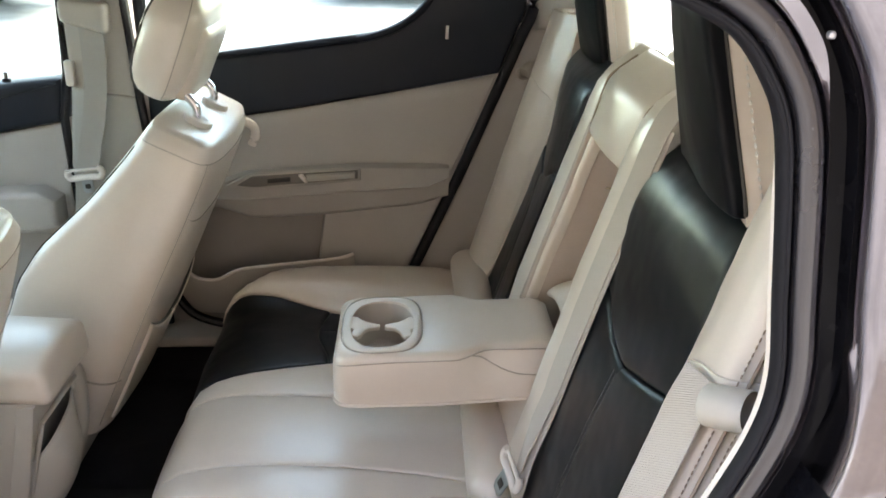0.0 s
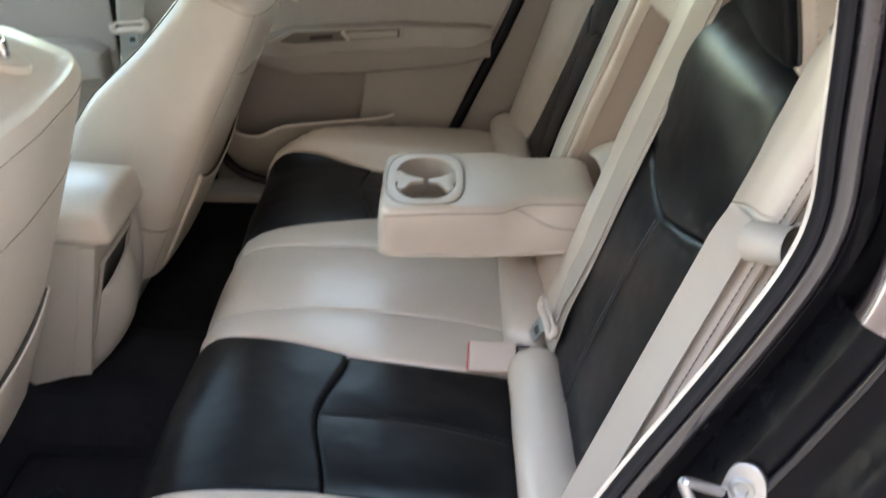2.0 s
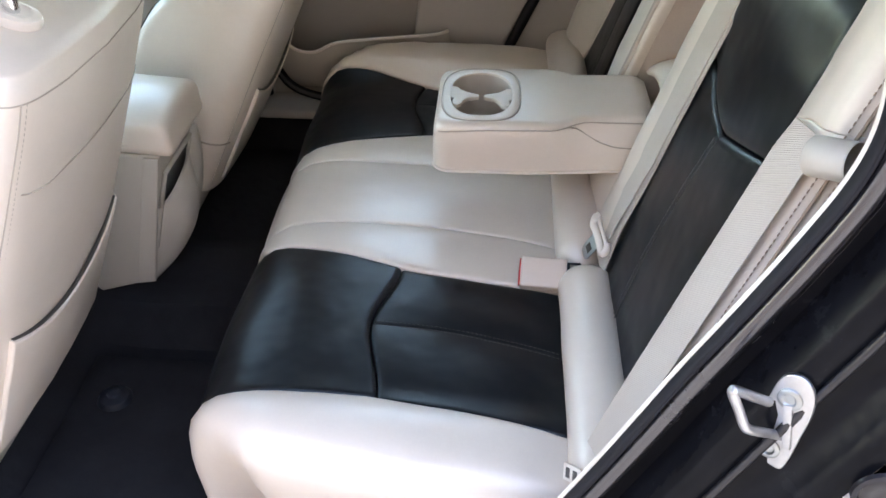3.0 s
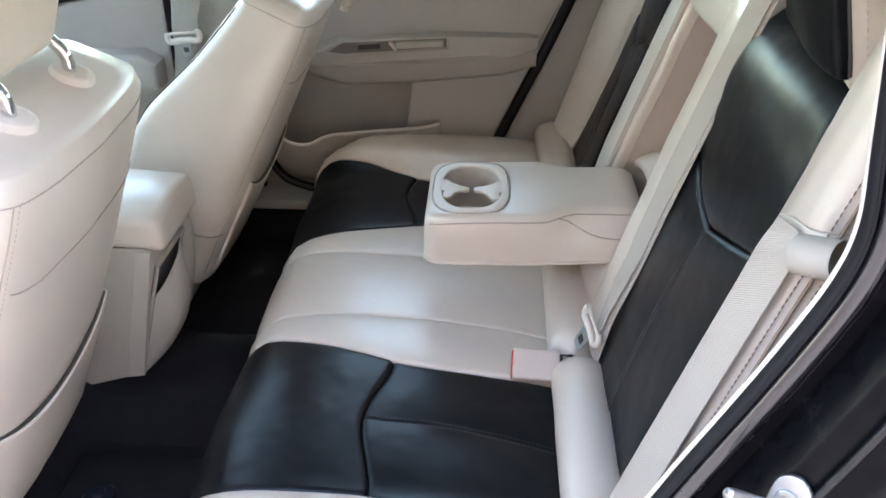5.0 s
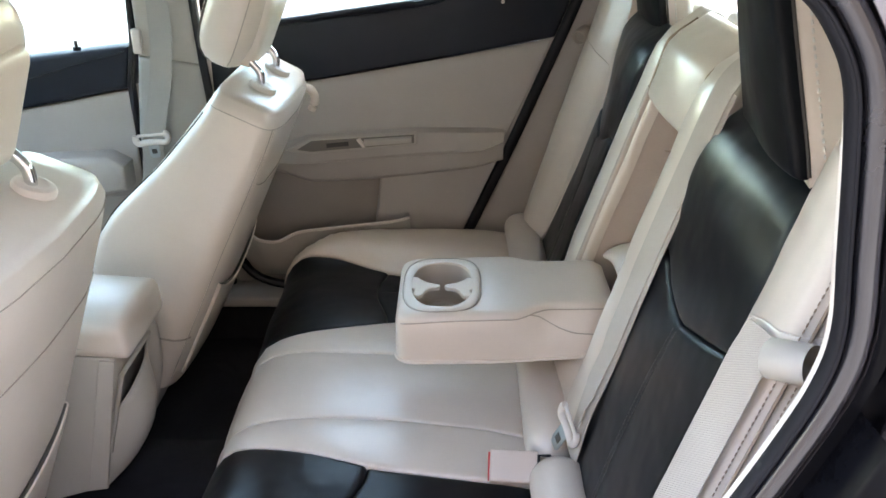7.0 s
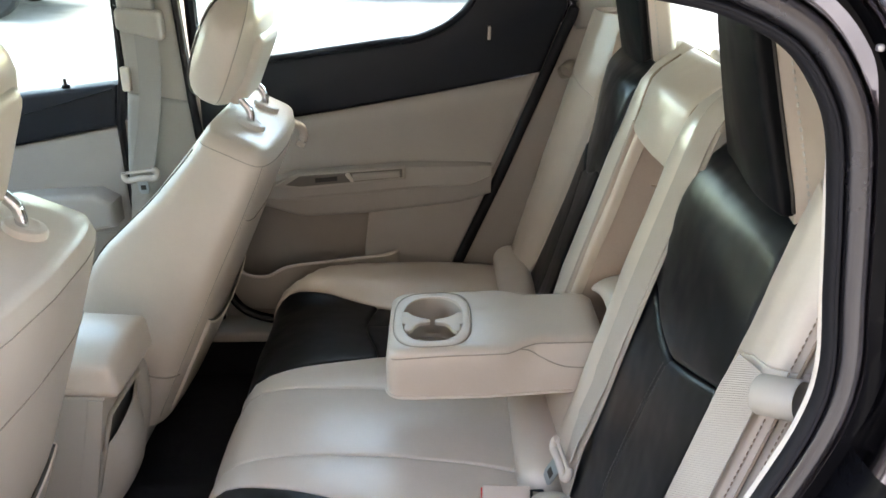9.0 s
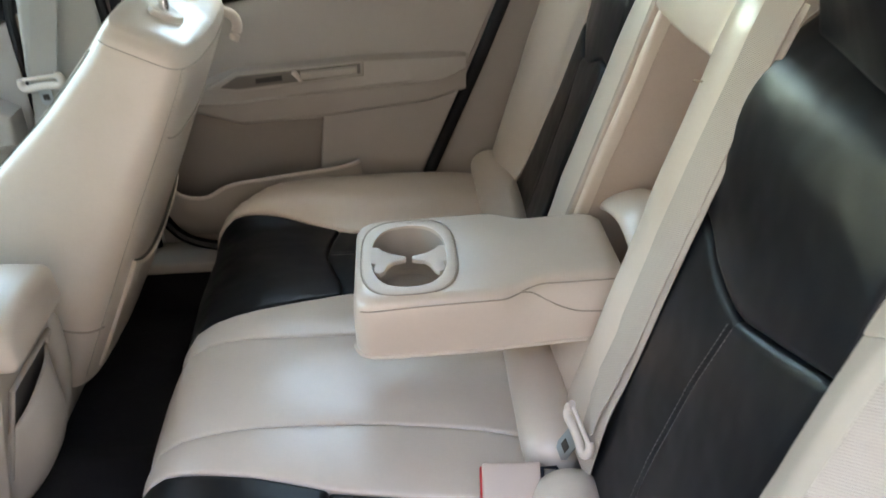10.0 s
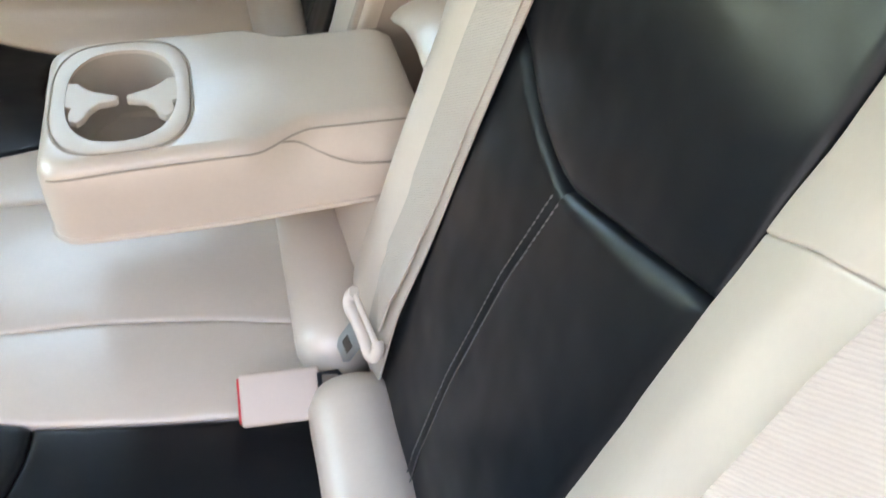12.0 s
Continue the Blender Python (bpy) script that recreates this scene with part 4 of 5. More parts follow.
    bm, rings = bmesh.new(), []
    us = [0.0, 0.02, 0.06, 0.13, 0.22, 0.34, 0.46, 0.58, 0.70, 0.80, 0.88, 0.94, 0.98, 1.0]
    for u in us:
        z, wy, wx, xc = head_ring(u)
        pr = []
        for k in range(36):
            a = 2 * math.pi * k / 36
            ca, sa = math.cos(a), math.sin(a)
            pr.append(Vector((xc + wx * math.copysign(abs(ca) ** 0.62, ca), wy * math.copysign(abs(sa) ** 0.62, sa), z)))
        rings.append(pr)
    loft(bm, rings)
    hd = part("headrest", bm, LEATHER, t, "cream leather headrest", angle=70)
    for k in (7, 29):
        part("headrest_seam", tube([rings[q][k] for q in range(2, len(us) - 1)], 0.0010, 6), SEAM, hd, "sewn seam")
    part("front_piping", tube([rings[q][13] for q in range(1, len(us) - 1)], 0.003, 6), PIPING, hd, "dark piping")
    part("front_piping", tube([rings[q][23] for q in range(1, len(us) - 1)], 0.003, 6), PIPING, hd, "dark piping")
    # Soft pad on the rear of the headrest.
    part("rear_pad", rounded_box((-0.122, -0.092, 0.632), (-0.080, 0.092, 0.774), 0.020,
                                 warp=lambda p: Vector((p.x - 0.03 * (p.z - 0.632), p.y * (0.86 + 0.9 * (p.z - 0.632)), p.z)), cuts=6), LEATHER, hd, "cream rear pad")
    # Release lever on the shoulder.
    part("release_lever", tube(spline([(-0.035, 0.170, 0.548), (-0.010, 0.190, 0.563), (0.016, 0.202, 0.562), (0.030, 0.206, 0.545), (0.031, 0.206, 0.520)], 5), 0.0095, 10), PLASTIC_LIGHT, t, "cream release lever")
    # Lower shell and the seat itself in front of it.
    part("lower_shell", rounded_box((-0.20, -0.19, -0.16), (-0.02, 0.19, 0.03), 0.03), VINYL, t, "cream lower shell")
    return t


def front_seat_at(seat, m):
    seat.matrix_basis = m


seat_a = front_seat_parts()
NEAR_SEAT = pose(-0.318, -0.372, 0.430, 0, 20.5, 0)
FAR_SEAT = pose(-0.223, 0.372, 0.411, 0, 24.5, 0)
copy_thing(seat_a, FAR_SEAT)
front_seat_at(seat_a, NEAR_SEAT)
# Only the far seat shows a release lever.
for lever in [o for o in seat_a.children if o.name.startswith("release_lever")]:
    bpy.data.objects.remove(lever)


def seat_cushion_front(y, x):
    t = thing("seat_cushion", "cream leather front seat cushion", "seat cushion", (x - 0.25, y, 0.28), "front seat cushions")
    part("cushion", rounded_box((x - 0.52, y - 0.24, 0.36), (x - 0.02, y + 0.24, 0.50), 0.05, cuts=6), LEATHER, t, "cream leather cushion")
    part("seat_base", rounded_box((x - 0.48, y - 0.21, 0.27), (x - 0.05, y + 0.21, 0.365), 0.02), GRAPHITE, t, "dark seat base")
    return t


seat_cushion_front(-0.372, -0.36)
seat_cushion_front(0.372, -0.26)


# ---- centre console ----
def console():
    t = thing("centre_console", "cream plastic centre console with padded lid and rear storage bin", "console", (-0.4, 0, 0.3))
    hw = 0.088
    rear = lambda z: lerp(z, [0.30, 0.37, 0.40, 0.5, 0.60, 0.66], [-0.30, -0.272, -0.262, -0.238, -0.21, -0.196])
    def side_slab(y0, y1):
        pts = [(-0.95, 0.30), (-0.36, 0.355), (-0.27, 0.385)] + [(rear(z), z) for z in (0.42, 0.48, 0.54, 0.60, 0.652)] + [(-0.95, 0.652)]
        return slab(pts, y0, y1, 0.006)
    part("body", side_slab(-hw, hw - 0.002), PLASTIC, t, "cream plastic console body", angle=30)
    part("near_trim", slab([(-0.225, 0.648), (-0.200, 0.648), (-0.252, 0.39), (-0.285, 0.384)], -hw - 0.004, -hw + 0.004, 0.002), PLASTIC, t, "cream trim strip")
    lid = rounded_box((-0.62, -0.093, 0.655), (-0.178, 0.086, 0.715), 0.014, warp=lambda p: Vector((p.x + 0.10 * (0.70 - p.z), p.y, p.z + 0.012 * (1 - (p.y / 0.09) ** 2) * (1 if p.z > 0.69 else 0) - 0.05 * (p.x + 0.3))), cuts=8)
    lid = part("lid", lid, LEATHER, t, "cream leather padded lid", angle=60)
    seam = [(-0.60, -0.0925, 0.689), (-0.40, -0.0925, 0.680), (-0.25, -0.092, 0.671), (-0.205, -0.088, 0.669), (-0.188, -0.07, 0.668), (-0.186, 0.0, 0.668), (-0.188, 0.06, 0.668), (-0.21, 0.083, 0.669), (-0.4, 0.087, 0.679)]
    part("lid_seam", tube(spline(seam, 5), 0.0012, 6), SEAM, lid, "sewn seam")
    rim = [(-0.60, -0.0915, 0.716), (-0.40, -0.0915, 0.707), (-0.25, -0.0905, 0.699), (-0.200, -0.086, 0.696), (-0.187, -0.070, 0.696), (-0.184, 0.0, 0.697), (-0.187, 0.060, 0.696), (-0.21, 0.083, 0.698)]
    part("lid_piping", tube(spline(rim, 5), 0.0013, 6), SEAM, lid, "sewn edge")
    # Rear bin: a bellied pocket with an open slanting mouth.
    bm, rings = bmesh.new(), []
    for k in range(13):
        u = k / 12
        z = 0.372 + (0.585 - 0.372) * u
        belly = 0.014 + 0.036 * math.sin(math.pi * min(u * 1.02, 1.0)) ** 0.8
        ring = []
        for q in range(17):
            v = q / 16
            y = -0.070 + 0.140 * v
            d = belly * (1 - abs(2 * v - 1) ** 3)
            zz = z - (0.0 if u < 0.99 else 0.0) - 0.05 * u ** 4 * (1 - v)
            ring.append(Vector((rear(zz) + 0.002 + d, y, zz)))
        rings.append(ring + [Vector((p.x - 0.004 - 0.006 * 0, p.y, p.z)) for p in reversed(ring)])
    loft(bm, rings)
    part("rear_bin", bm, PLASTIC, t, "cream rear storage bin", angle=50)
    # Dark sheet on the console face stands for the shade inside the bin.
    bm = slab([(-0.062, 0.46), (0.066, 0.50), (0.066, 0.598), (-0.062, 0.598)], 0, 0.01, 0.003, plane="yz")
    for v in bm.verts:
        v.co.x = rear(v.co.z) + 0.0005 + (0.002 if v.co.x > 0.005 else 0)
    part("bin_opening", bm, GRAPHITE, t, "dark sheet for the shade in the bin")
    part("bin_frame", tube([(rear(z) + 0.004, y, z) for y, z in ((-0.066, 0.45), (-0.066, 0.605), (0.07, 0.605), (0.07, 0.49))], 0.004, 8), PLASTIC, t, "cream bin frame")
    # Second rounded moulding on the far flank.
    part("far_moulding", rounded_box((-0.42, 0.080, 0.36), (-0.225, 0.118, 0.615), 0.018, warp=lambda p: Vector((p.x + 0.20 * (p.z - 0.5) + 0.02 * math.sin((p.z - 0.36) * 12.3), p.y, p.z)), cuts=8), PLASTIC, t, "cream flank moulding")
    return t


console()


# ---- floor ----
def cabin_floor():
    bm = bmesh.new()
    xs = [-1.5 + 0.05 * k for k in range(47)]
    ys = [-0.70 + 0.05 * k for k in range(29)]
    def z(x, y):
        hump = 0.085 * smoothstep((0.17 - abs(y)) / 0.09)
        step = 0.05 * smoothstep((-0.34 - x) / 0.06) + 0.35 * smoothstep((x - 0.06) / 0.08) * 0
        edge = 0.06 * smoothstep((abs(y) - 0.60) / 0.06)
        return 0.272 + hump + step + edge + 0.006 * noise.noise(Vector((x, y, 0)) * 9)
    rows = [[bm.verts.new((x, y, z(x, y))) for y in ys] for x in xs]
    for a, b in zip(rows, rows[1:]):
        for i in range(len(a) - 1):
            bm.faces.new((a[i], a[i + 1], b[i + 1], b[i]))
    low = bmesh.ops.extrude_face_region(bm, geom=bm.faces[:])
    for v in low["geom"]:
        if isinstance(v, bmesh.types.BMVert):
            v.co.z = 0.20
    ob = new("floor", finish("floor", bm, CARPET))
    return tagged(ob, "black carpeted car floor with a raised centre tunnel", "floor", kind="structure")


cabin_floor()


def floor_mat():
    t = thing("floor_mat", "black ribbed floor mat lying in the rear footwell", "floor mat", (-0.2, -0.37, 0.28))
    part("mat", rounded_box((-0.34, -0.62, 0.283), (-0.06, -0.19, 0.292), 0.004, warp=lambda p: p + Vector((0, 0, 0.006 * noise.noise(p * 7))), cuts=10), CARPET, t, "black mat")
    return t


floor_mat()


def floor_bolt():
    t = thing("seat_rail_cover", "black round seat rail bolt cover on the carpet", "bolt cover", (-0.272, -0.287, 0.285))
    bm, rings = bmesh.new(), []
    for r, z in ((0.03, 0.282), (0.03, 0.292), (0.024, 0.300), (0.012, 0.303), (0.010, 0.308), (0.004, 0.310)):
        rings.append([Vector((-0.272 + r * math.cos(a), -0.287 + r * math.sin(a), z)) for a in (2 * math.pi * q / 20 for q in range(20))])
    loft(bm, rings)
    part("cover", bm, PLASTIC_DARK, t)
    part("bolt_head", rounded_box((-0.276, -0.297, 0.303), (-0.268, -0.289, 0.307), 0.001), ZINC, t, "bright bolt head")
    return t


floor_bolt()


# ---- far rear door ----
def far_rear_door():
    t = thing("rear_door", "closed rear door with cream panel, black upper trim and recessed handle", "car door", (0.1, 0.7, 0.36), "car doors")
    rear_edge = lambda z: lerp(z, [0.36, 0.54, 0.78, 1.02, 1.16, 1.34], [0.27, 0.356, 0.459, 0.554, 0.607, 0.60])
    belt = lambda x: lerp(x, [-0.215, -0.057, 0.066, 0.314, 0.57], [0.880, 0.905, 0.925, 0.971, 1.022])
    sill = lambda x: lerp(x, [-0.215, -0.044, 0.076, 0.196, 0.269], [1.016, 1.040, 1.058, 1.076, 1.086])
    xs = [-0.215, -0.05, 0.07, 0.2, 0.31, 0.43]
    # Black upper trim with the sail that sweeps up behind the window.
    upper = [(x, belt(x)) for x in xs] + [(rear_edge(1.02) , belt(0.555)), (rear_edge(1.16), 1.16), (0.598, 1.335), (0.402, 1.345), (0.402, 1.172), (0.375, 1.140), (0.335, 1.112), (0.30, 1.096), (0.269, 1.088)] + [(x, sill(x)) for x in (0.19, 0.07, -0.05, -0.215)]
    part("upper_trim", slab(upper, 0.660, 0.735, 0.008), PLASTIC_DARK, t, "black plastic upper trim", angle=40)
    part("sill_rail", tube([(x, 0.672, sill(x) + 0.004) for x in (-0.215, -0.1, 0.0, 0.1, 0.2, 0.262)], 0.011, 10, flat=0.8), PLASTIC_DARK, t, "rounded black window sill")
    part("sail_rail", tube(spline([(0.245, 0.664, 1.085), (0.29, 0.662, 1.096), (0.335, 0.662, 1.115), (0.375, 0.664, 1.143), (0.404, 0.668, 1.176)], 5), 0.009, 8), PLASTIC_DARK, t, "rounded black sail edge")
    part("lock_pin", tube([(0.437, 0.655, 1.092), (0.437, 0.652, 1.12)], 0.0035, 8), PLASTIC_LIGHT, t, "small pale lock pin")
    # Cream middle panel: rolled over towards the black trim, hollowed between roll and armrest.
    foot = lambda x: lerp(x, [-0.215, 0.2, 0.46], [0.735, 0.775, 0.790])
    aft = lambda v: lerp(v, [0, 0.5, 1], [0.455, 0.505, 0.549])

    def skin(x, z):
        v = (z - foot(x)) / (belt(x) - foot(x))
        roll_over = max(0.0, 1 - (belt(x) - z) / 0.045)
        return (x, 0.660 + 0.009 * math.sin(math.pi * min(max(v, 0), 1)) + 0.020 * (1 - math.sqrt(1 - min(roll_over, 0.999) ** 2)), z)
    skin.out = (0, -1, 0)

    def spread(a, b):
        x = -0.215 + (aft(b) + 0.215) * a
        return x, foot(x) + (belt(x) - 0.001 - foot(x)) * b
    panel("middle_panel", skin, spread, VINYL, t, "cream vinyl middle panel", r=0.003, puff=0.0, depth=0.04, na=20, nb=24, wob=0.0012)
    # Armrest: a sloping top, a ridge, an upright face and a chamfered foot.
    fwd = lambda poly, k=0.9736: [(0.34 + (x - 0.34) * k, 1.37 + (z - 1.37) * k) for x, z in poly]
    ridge = lambda x: lerp(x, [-0.16, -0.085, -0.008, 0.25, 0.40, 0.445, 0.47], [0.733, 0.730, 0.728, 0.754, 0.766, 0.782, 0.792])
    crown = lambda x: lerp(x, [-0.16, -0.085, -0.01, 0.25, 0.42, 0.47], [0.752, 0.758, 0.786, 0.808, 0.810, 0.806])
    under = lambda x: lerp(x, [-0.16, -0.075, 0.005, 0.15, 0.37, 0.44], [0.715, 0.711, 0.685, 0.694, 0.722, 0.740])
    bm, rings = bmesh.new(), []
    for k in range(49):
        x = -0.16 + 0.61 * k / 48
        zr, zc, zu = ridge(x), max(crown(x), ridge(x) + 0.012), min(under(x), ridge(x) - 0.012)
        back = 0.012 * smoothstep((x - 0.40) / 0.05)
        rings.append([Vector((x, y + back, z)) for y, z in ((0.70, zc + 0.003), (0.640, zc), (0.634, zc - 0.003), (0.625, zr + 0.006), (0.6215, zr + 0.002), (0.6222, zr - 0.001), (0.6245, zr - 0.003),
                                                            (0.626, zu + 0.008), (0.629, zu + 0.002), (0.636, zu - 0.003), (0.70, zu - 0.022))])
    loft(bm, rings)
    part("armrest_ledge", bm, VINYL, t, "cream vinyl door armrest", angle=28)
    bez = part("handle_bezel", slab(fwd([(-0.062, 0.745), (0.000, 0.738), (0.248, 0.765), (0.248, 0.795), (-0.005, 0.776)]), 0.6185, 0.634, 0.0035), PLASTIC, t, "cream handle bezel", angle=40)
    # Flat plate whose dark taupe stands for shade in the handle recess.
    part("bezel_recess", slab(fwd([(-0.035, 0.749), (0.0, 0.745), (0.242, 0.770), (0.242, 0.7905), (0.0, 0.7715)]), 0.6165, 0.624, 0.002), BEZEL_SHADE, bez, "flat plate with recess shade in its colour")
    part("window_switch", slab(fwd([(0.036, 0.7565), (0.088, 0.762), (0.088, 0.772), (0.036, 0.7665)]), 0.612, 0.620, 0.002), PIPING, bez, "black window switch")
    part("door_pull", slab(fwd([(0.125, 0.763), (0.236, 0.773), (0.236, 0.7875), (0.125, 0.7785)]), 0.606, 0.618, 0.003), PLASTIC, bez, "satin cream door pull")
    part("pull_end", slab(fwd([(0.108, 0.779), (0.122, 0.762), (0.128, 0.763), (0.116, 0.781)]), 0.602, 0.618, 0.0015), PLASTIC_LIGHT, bez, "bright pull end")
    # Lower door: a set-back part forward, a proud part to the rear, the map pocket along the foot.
    # The set-back part is coloured darker for the shade under the armrest.
    part("lower_recess", slab([(-0.215, 0.35), (0.20, 0.35), (0.20, 0.70), (-0.215, 0.75)], 0.700, 0.735, 0.006), SET_BACK_SHADE, t, "lower panel, taupe darkened for its set-back shade", angle=40)
    lowp = [(0.118, 0.38), (0.145, 0.55), (0.163, 0.695), (0.30, 0.728), (rear_edge(0.765), 0.765), (rear_edge(0.55), 0.55), (rear_edge(0.38), 0.38)]
    part("lower_panel", slab(lowp, 0.655, 0.72, 0.007), VINYL, t, "cream lower rear panel", angle=40)
    pocket_top = spline([(-0.20, 0.60, 0.575), (-0.155, 0.60, 0.566), (-0.125, 0.598, 0.545), (-0.08, 0.598, 0.542), (-0.03, 0.60, 0.566), (0.06, 0.603, 0.578), (0.19, 0.615, 0.590), (0.23, 0.64, 0.592)], 5)
    bm, rings = bmesh.new(), []
    for p in pocket_top:
        ring = []
        for u in (0.0, 0.15, 0.4, 0.7, 0.9, 1.0):
            z = p.z + (0.428 - p.z) * u
            y = p.y + 0.055 * u ** 2.2
            ring.append(Vector((p.x + 0.02 * u, y, z)))
        ring += [Vector((q.x, q.y + 0.006, q.z)) for q in reversed(ring)]
        rings.append(ring)
    loft(bm, rings)
    part("map_pocket", bm, PLASTIC, t, "cream plastic map pocket", angle=45)
    part("pocket_rim", tube([p + Vector((0, -0.001, 0.001)) for p in pocket_top], 0.004, 8), PLASTIC_LIGHT, t, "cream pocket rim")
    part("foot_rail", tube(spline([(-0.20, 0.618, 0.56), (-0.176, 0.610, 0.49), (-0.14, 0.606, 0.447), (-0.08, 0.606, 0.425), (-0.01, 0.612, 0.415), (0.06, 0.62, 0.41)], 5), 0.011, 8), RUBBER_AND_SHADE, t, "black rubber foot seal")
    # Seal along the sloping rear edge.
    path = spline([(rear_edge(z) + 0.012, 0.655, z) for z in (0.38, 0.46, 0.54, 0.66, 0.78, 0.9, 1.02, 1.10, 1.16)] + [(0.612, 0.655, 1.24), (0.60, 0.655, 1.335)], 4)
    part("door_seal", tube(path, 0.0125, 10), SEAL_MATT, t, "black rubber door seal")
    # Outer skin and window.
    part("outer_skin", slab([(-0.24, 0.30), (0.25, 0.30), (0.36, 0.54), (0.46, 0.78), (0.555, 1.01), (-0.24, 0.99)], 0.765, 0.80, 0.01), PAINT, t, "painted outer skin with sky sheen in its colour")
    part("window_pane", slab([(-0.235, 1.0), (0.405, 1.07), (0.405, 1.345), (-0.235, 1.355)], 0.708, 0.712, 0.0008), GLASS, t, "clear window glass")
    part("window_frame", tube([(-0.222, 0.70, 1.01), (-0.222, 0.69, 1.36)], 0.014, 8), PLASTIC_DARK, t, "black window frame")
    return t


far_rear_door()


def far_front_door():
    t = thing("front_door", "closed front door with cream panel and black upper trim", "car door", (-0.8, 0.7, 0.36), "car doors")
    sill = lambda x: lerp(x, [-1.5, -0.669, -0.382], [0.87, 0.953, 0.990])
    belt = lambda x: lerp(x, [-1.5, -0.693, -0.402], [0.70, 0.832, 0.892])
    xs = [-1.5, -1.1, -0.9, -0.7, -0.55, -0.41]
    part("upper_trim", slab([(x, belt(x)) for x in xs] + [(-0.40, 0.985)] + [(x, sill(x)) for x in xs[::-1]], 0.665, 0.74, 0.012), PLASTIC_DARK, t, "black plastic upper trim")
    part("middle_panel", slab([(x, belt(x) - 0.002) for x in xs] + [(-0.412, 0.62), (-1.5, 0.62)], 0.675, 0.74, 0.008), VINYL, t, "cream vinyl panel")
    part("armrest_ledge", slab([(-1.4, 0.67), (-0.60, 0.735), (-0.47, 0.742), (-0.43, 0.72), (-0.43, 0.66), (-0.52, 0.642), (-1.4, 0.59)], 0.61, 0.70, 0.015, seg=4), VINYL, t, "cream vinyl door armrest")
    part("switch_panel", slab([(-0.90, 0.715), (-0.66, 0.732), (-0.62, 0.738), (-0.66, 0.744), (-0.90, 0.730)], 0.605, 0.63, 0.003), GRAPHITE, t, "dark switch panel")
    part("lower_panel", slab([(-1.5, 0.34), (-0.412, 0.34), (-0.412, 0.66), (-1.5, 0.62)], 0.68, 0.74, 0.008), VINYL, t, "cream lower panel")
    part("lock_pin", tube([(-0.515, 0.672, 0.975), (-0.515, 0.670, 0.998)], 0.004, 8), GRAPHITE, t, "dark lock pin")
    part("pin_collar", tube([(-0.515, 0.672, 0.976), (-0.515, 0.672, 0.984)], 0.009, 10), PLASTIC_DARK, t, "black collar")
    part("outer_skin", slab([(-1.5, 0.30), (-0.26, 0.30), (-0.26, 0.985), (-1.5, 0.86)], 0.765, 0.80, 0.01), PAINT, t, "painted outer skin with sky sheen in its colour")
    part("window_pane", slab([(-1.45, 0.87), (-0.40, 0.985), (-0.40, 1.345), (-0.95, 1.34)], 0.708, 0.712, 0.0008), GLASS, t, "clear window glass")
    part("rear_seal", tube([(-0.402, 0.668, 0.36), (-0.402, 0.668, 0.9), (-0.385, 0.672, 1.0), (-0.378, 0.672, 1.2), (-0.38, 0.66, 1.35)], 0.010, 8), RUBBER, t, "black rubber seal")
    return t


far_front_door()


# ---- car body ----
OPENING = spline([(-0.36, 0, 0.40), (-0.30, 0, 0.375), (0.0, 0, 0.37), (0.22, 0, 0.385), (0.31, 0, 0.46), (0.395, 0, 0.602), (0.432, 0, 0.678), (0.466, 0, 0.756), (0.50, 0, 0.838), (0.535, 0, 0.916), (0.563, 0, 0.982),
                  (0.583, 0, 1.038), (0.5885, 0, 1.083), (0.580, 0, 1.143), (0.569, 0, 1.215), (0.561, 0, 1.252), (0.548, 0, 1.277), (0.528, 0, 1.300), (0.497, 0, 1.316),
                  (0.465, 0, 1.325), (0.373, 0, 1.340), (0.309, 0, 1.347), (0.18, 0, 1.362), (-0.05, 0, 1.378), (-0.25, 0, 1.376), (-0.36, 0, 1.36)], 6)


def jamb_strip(profile, closed=False, stretch=None):
    """Sweeps a profile of (outward, y) round the door opening, or along a stretch of it."""
    bm = bmesh.new()
    rings = []
    n = len(OPENING)
    for i, p in enumerate(OPENING):
        if stretch and not stretch[0] <= i <= stretch[1]:
            continue
        t = (OPENING[min(i + 1, n - 1)] - OPENING[max(i - 1, 0)]).normalized()
        out = Vector((t.z, 0, -t.x))
        rings.append([Vector((p.x, y, p.z)) + out * o for o, y in (profile(i) if callable(profile) else profile)])
    return loft(bm, rings, caps=closed, closed=closed)


def circle(co, cy, r, n=14, fy=1.0):
    return [(co + r * math.cos(2 * math.pi * k / n), cy + r * fy * math.sin(2 * math.pi * k / n)) for k in range(n)]


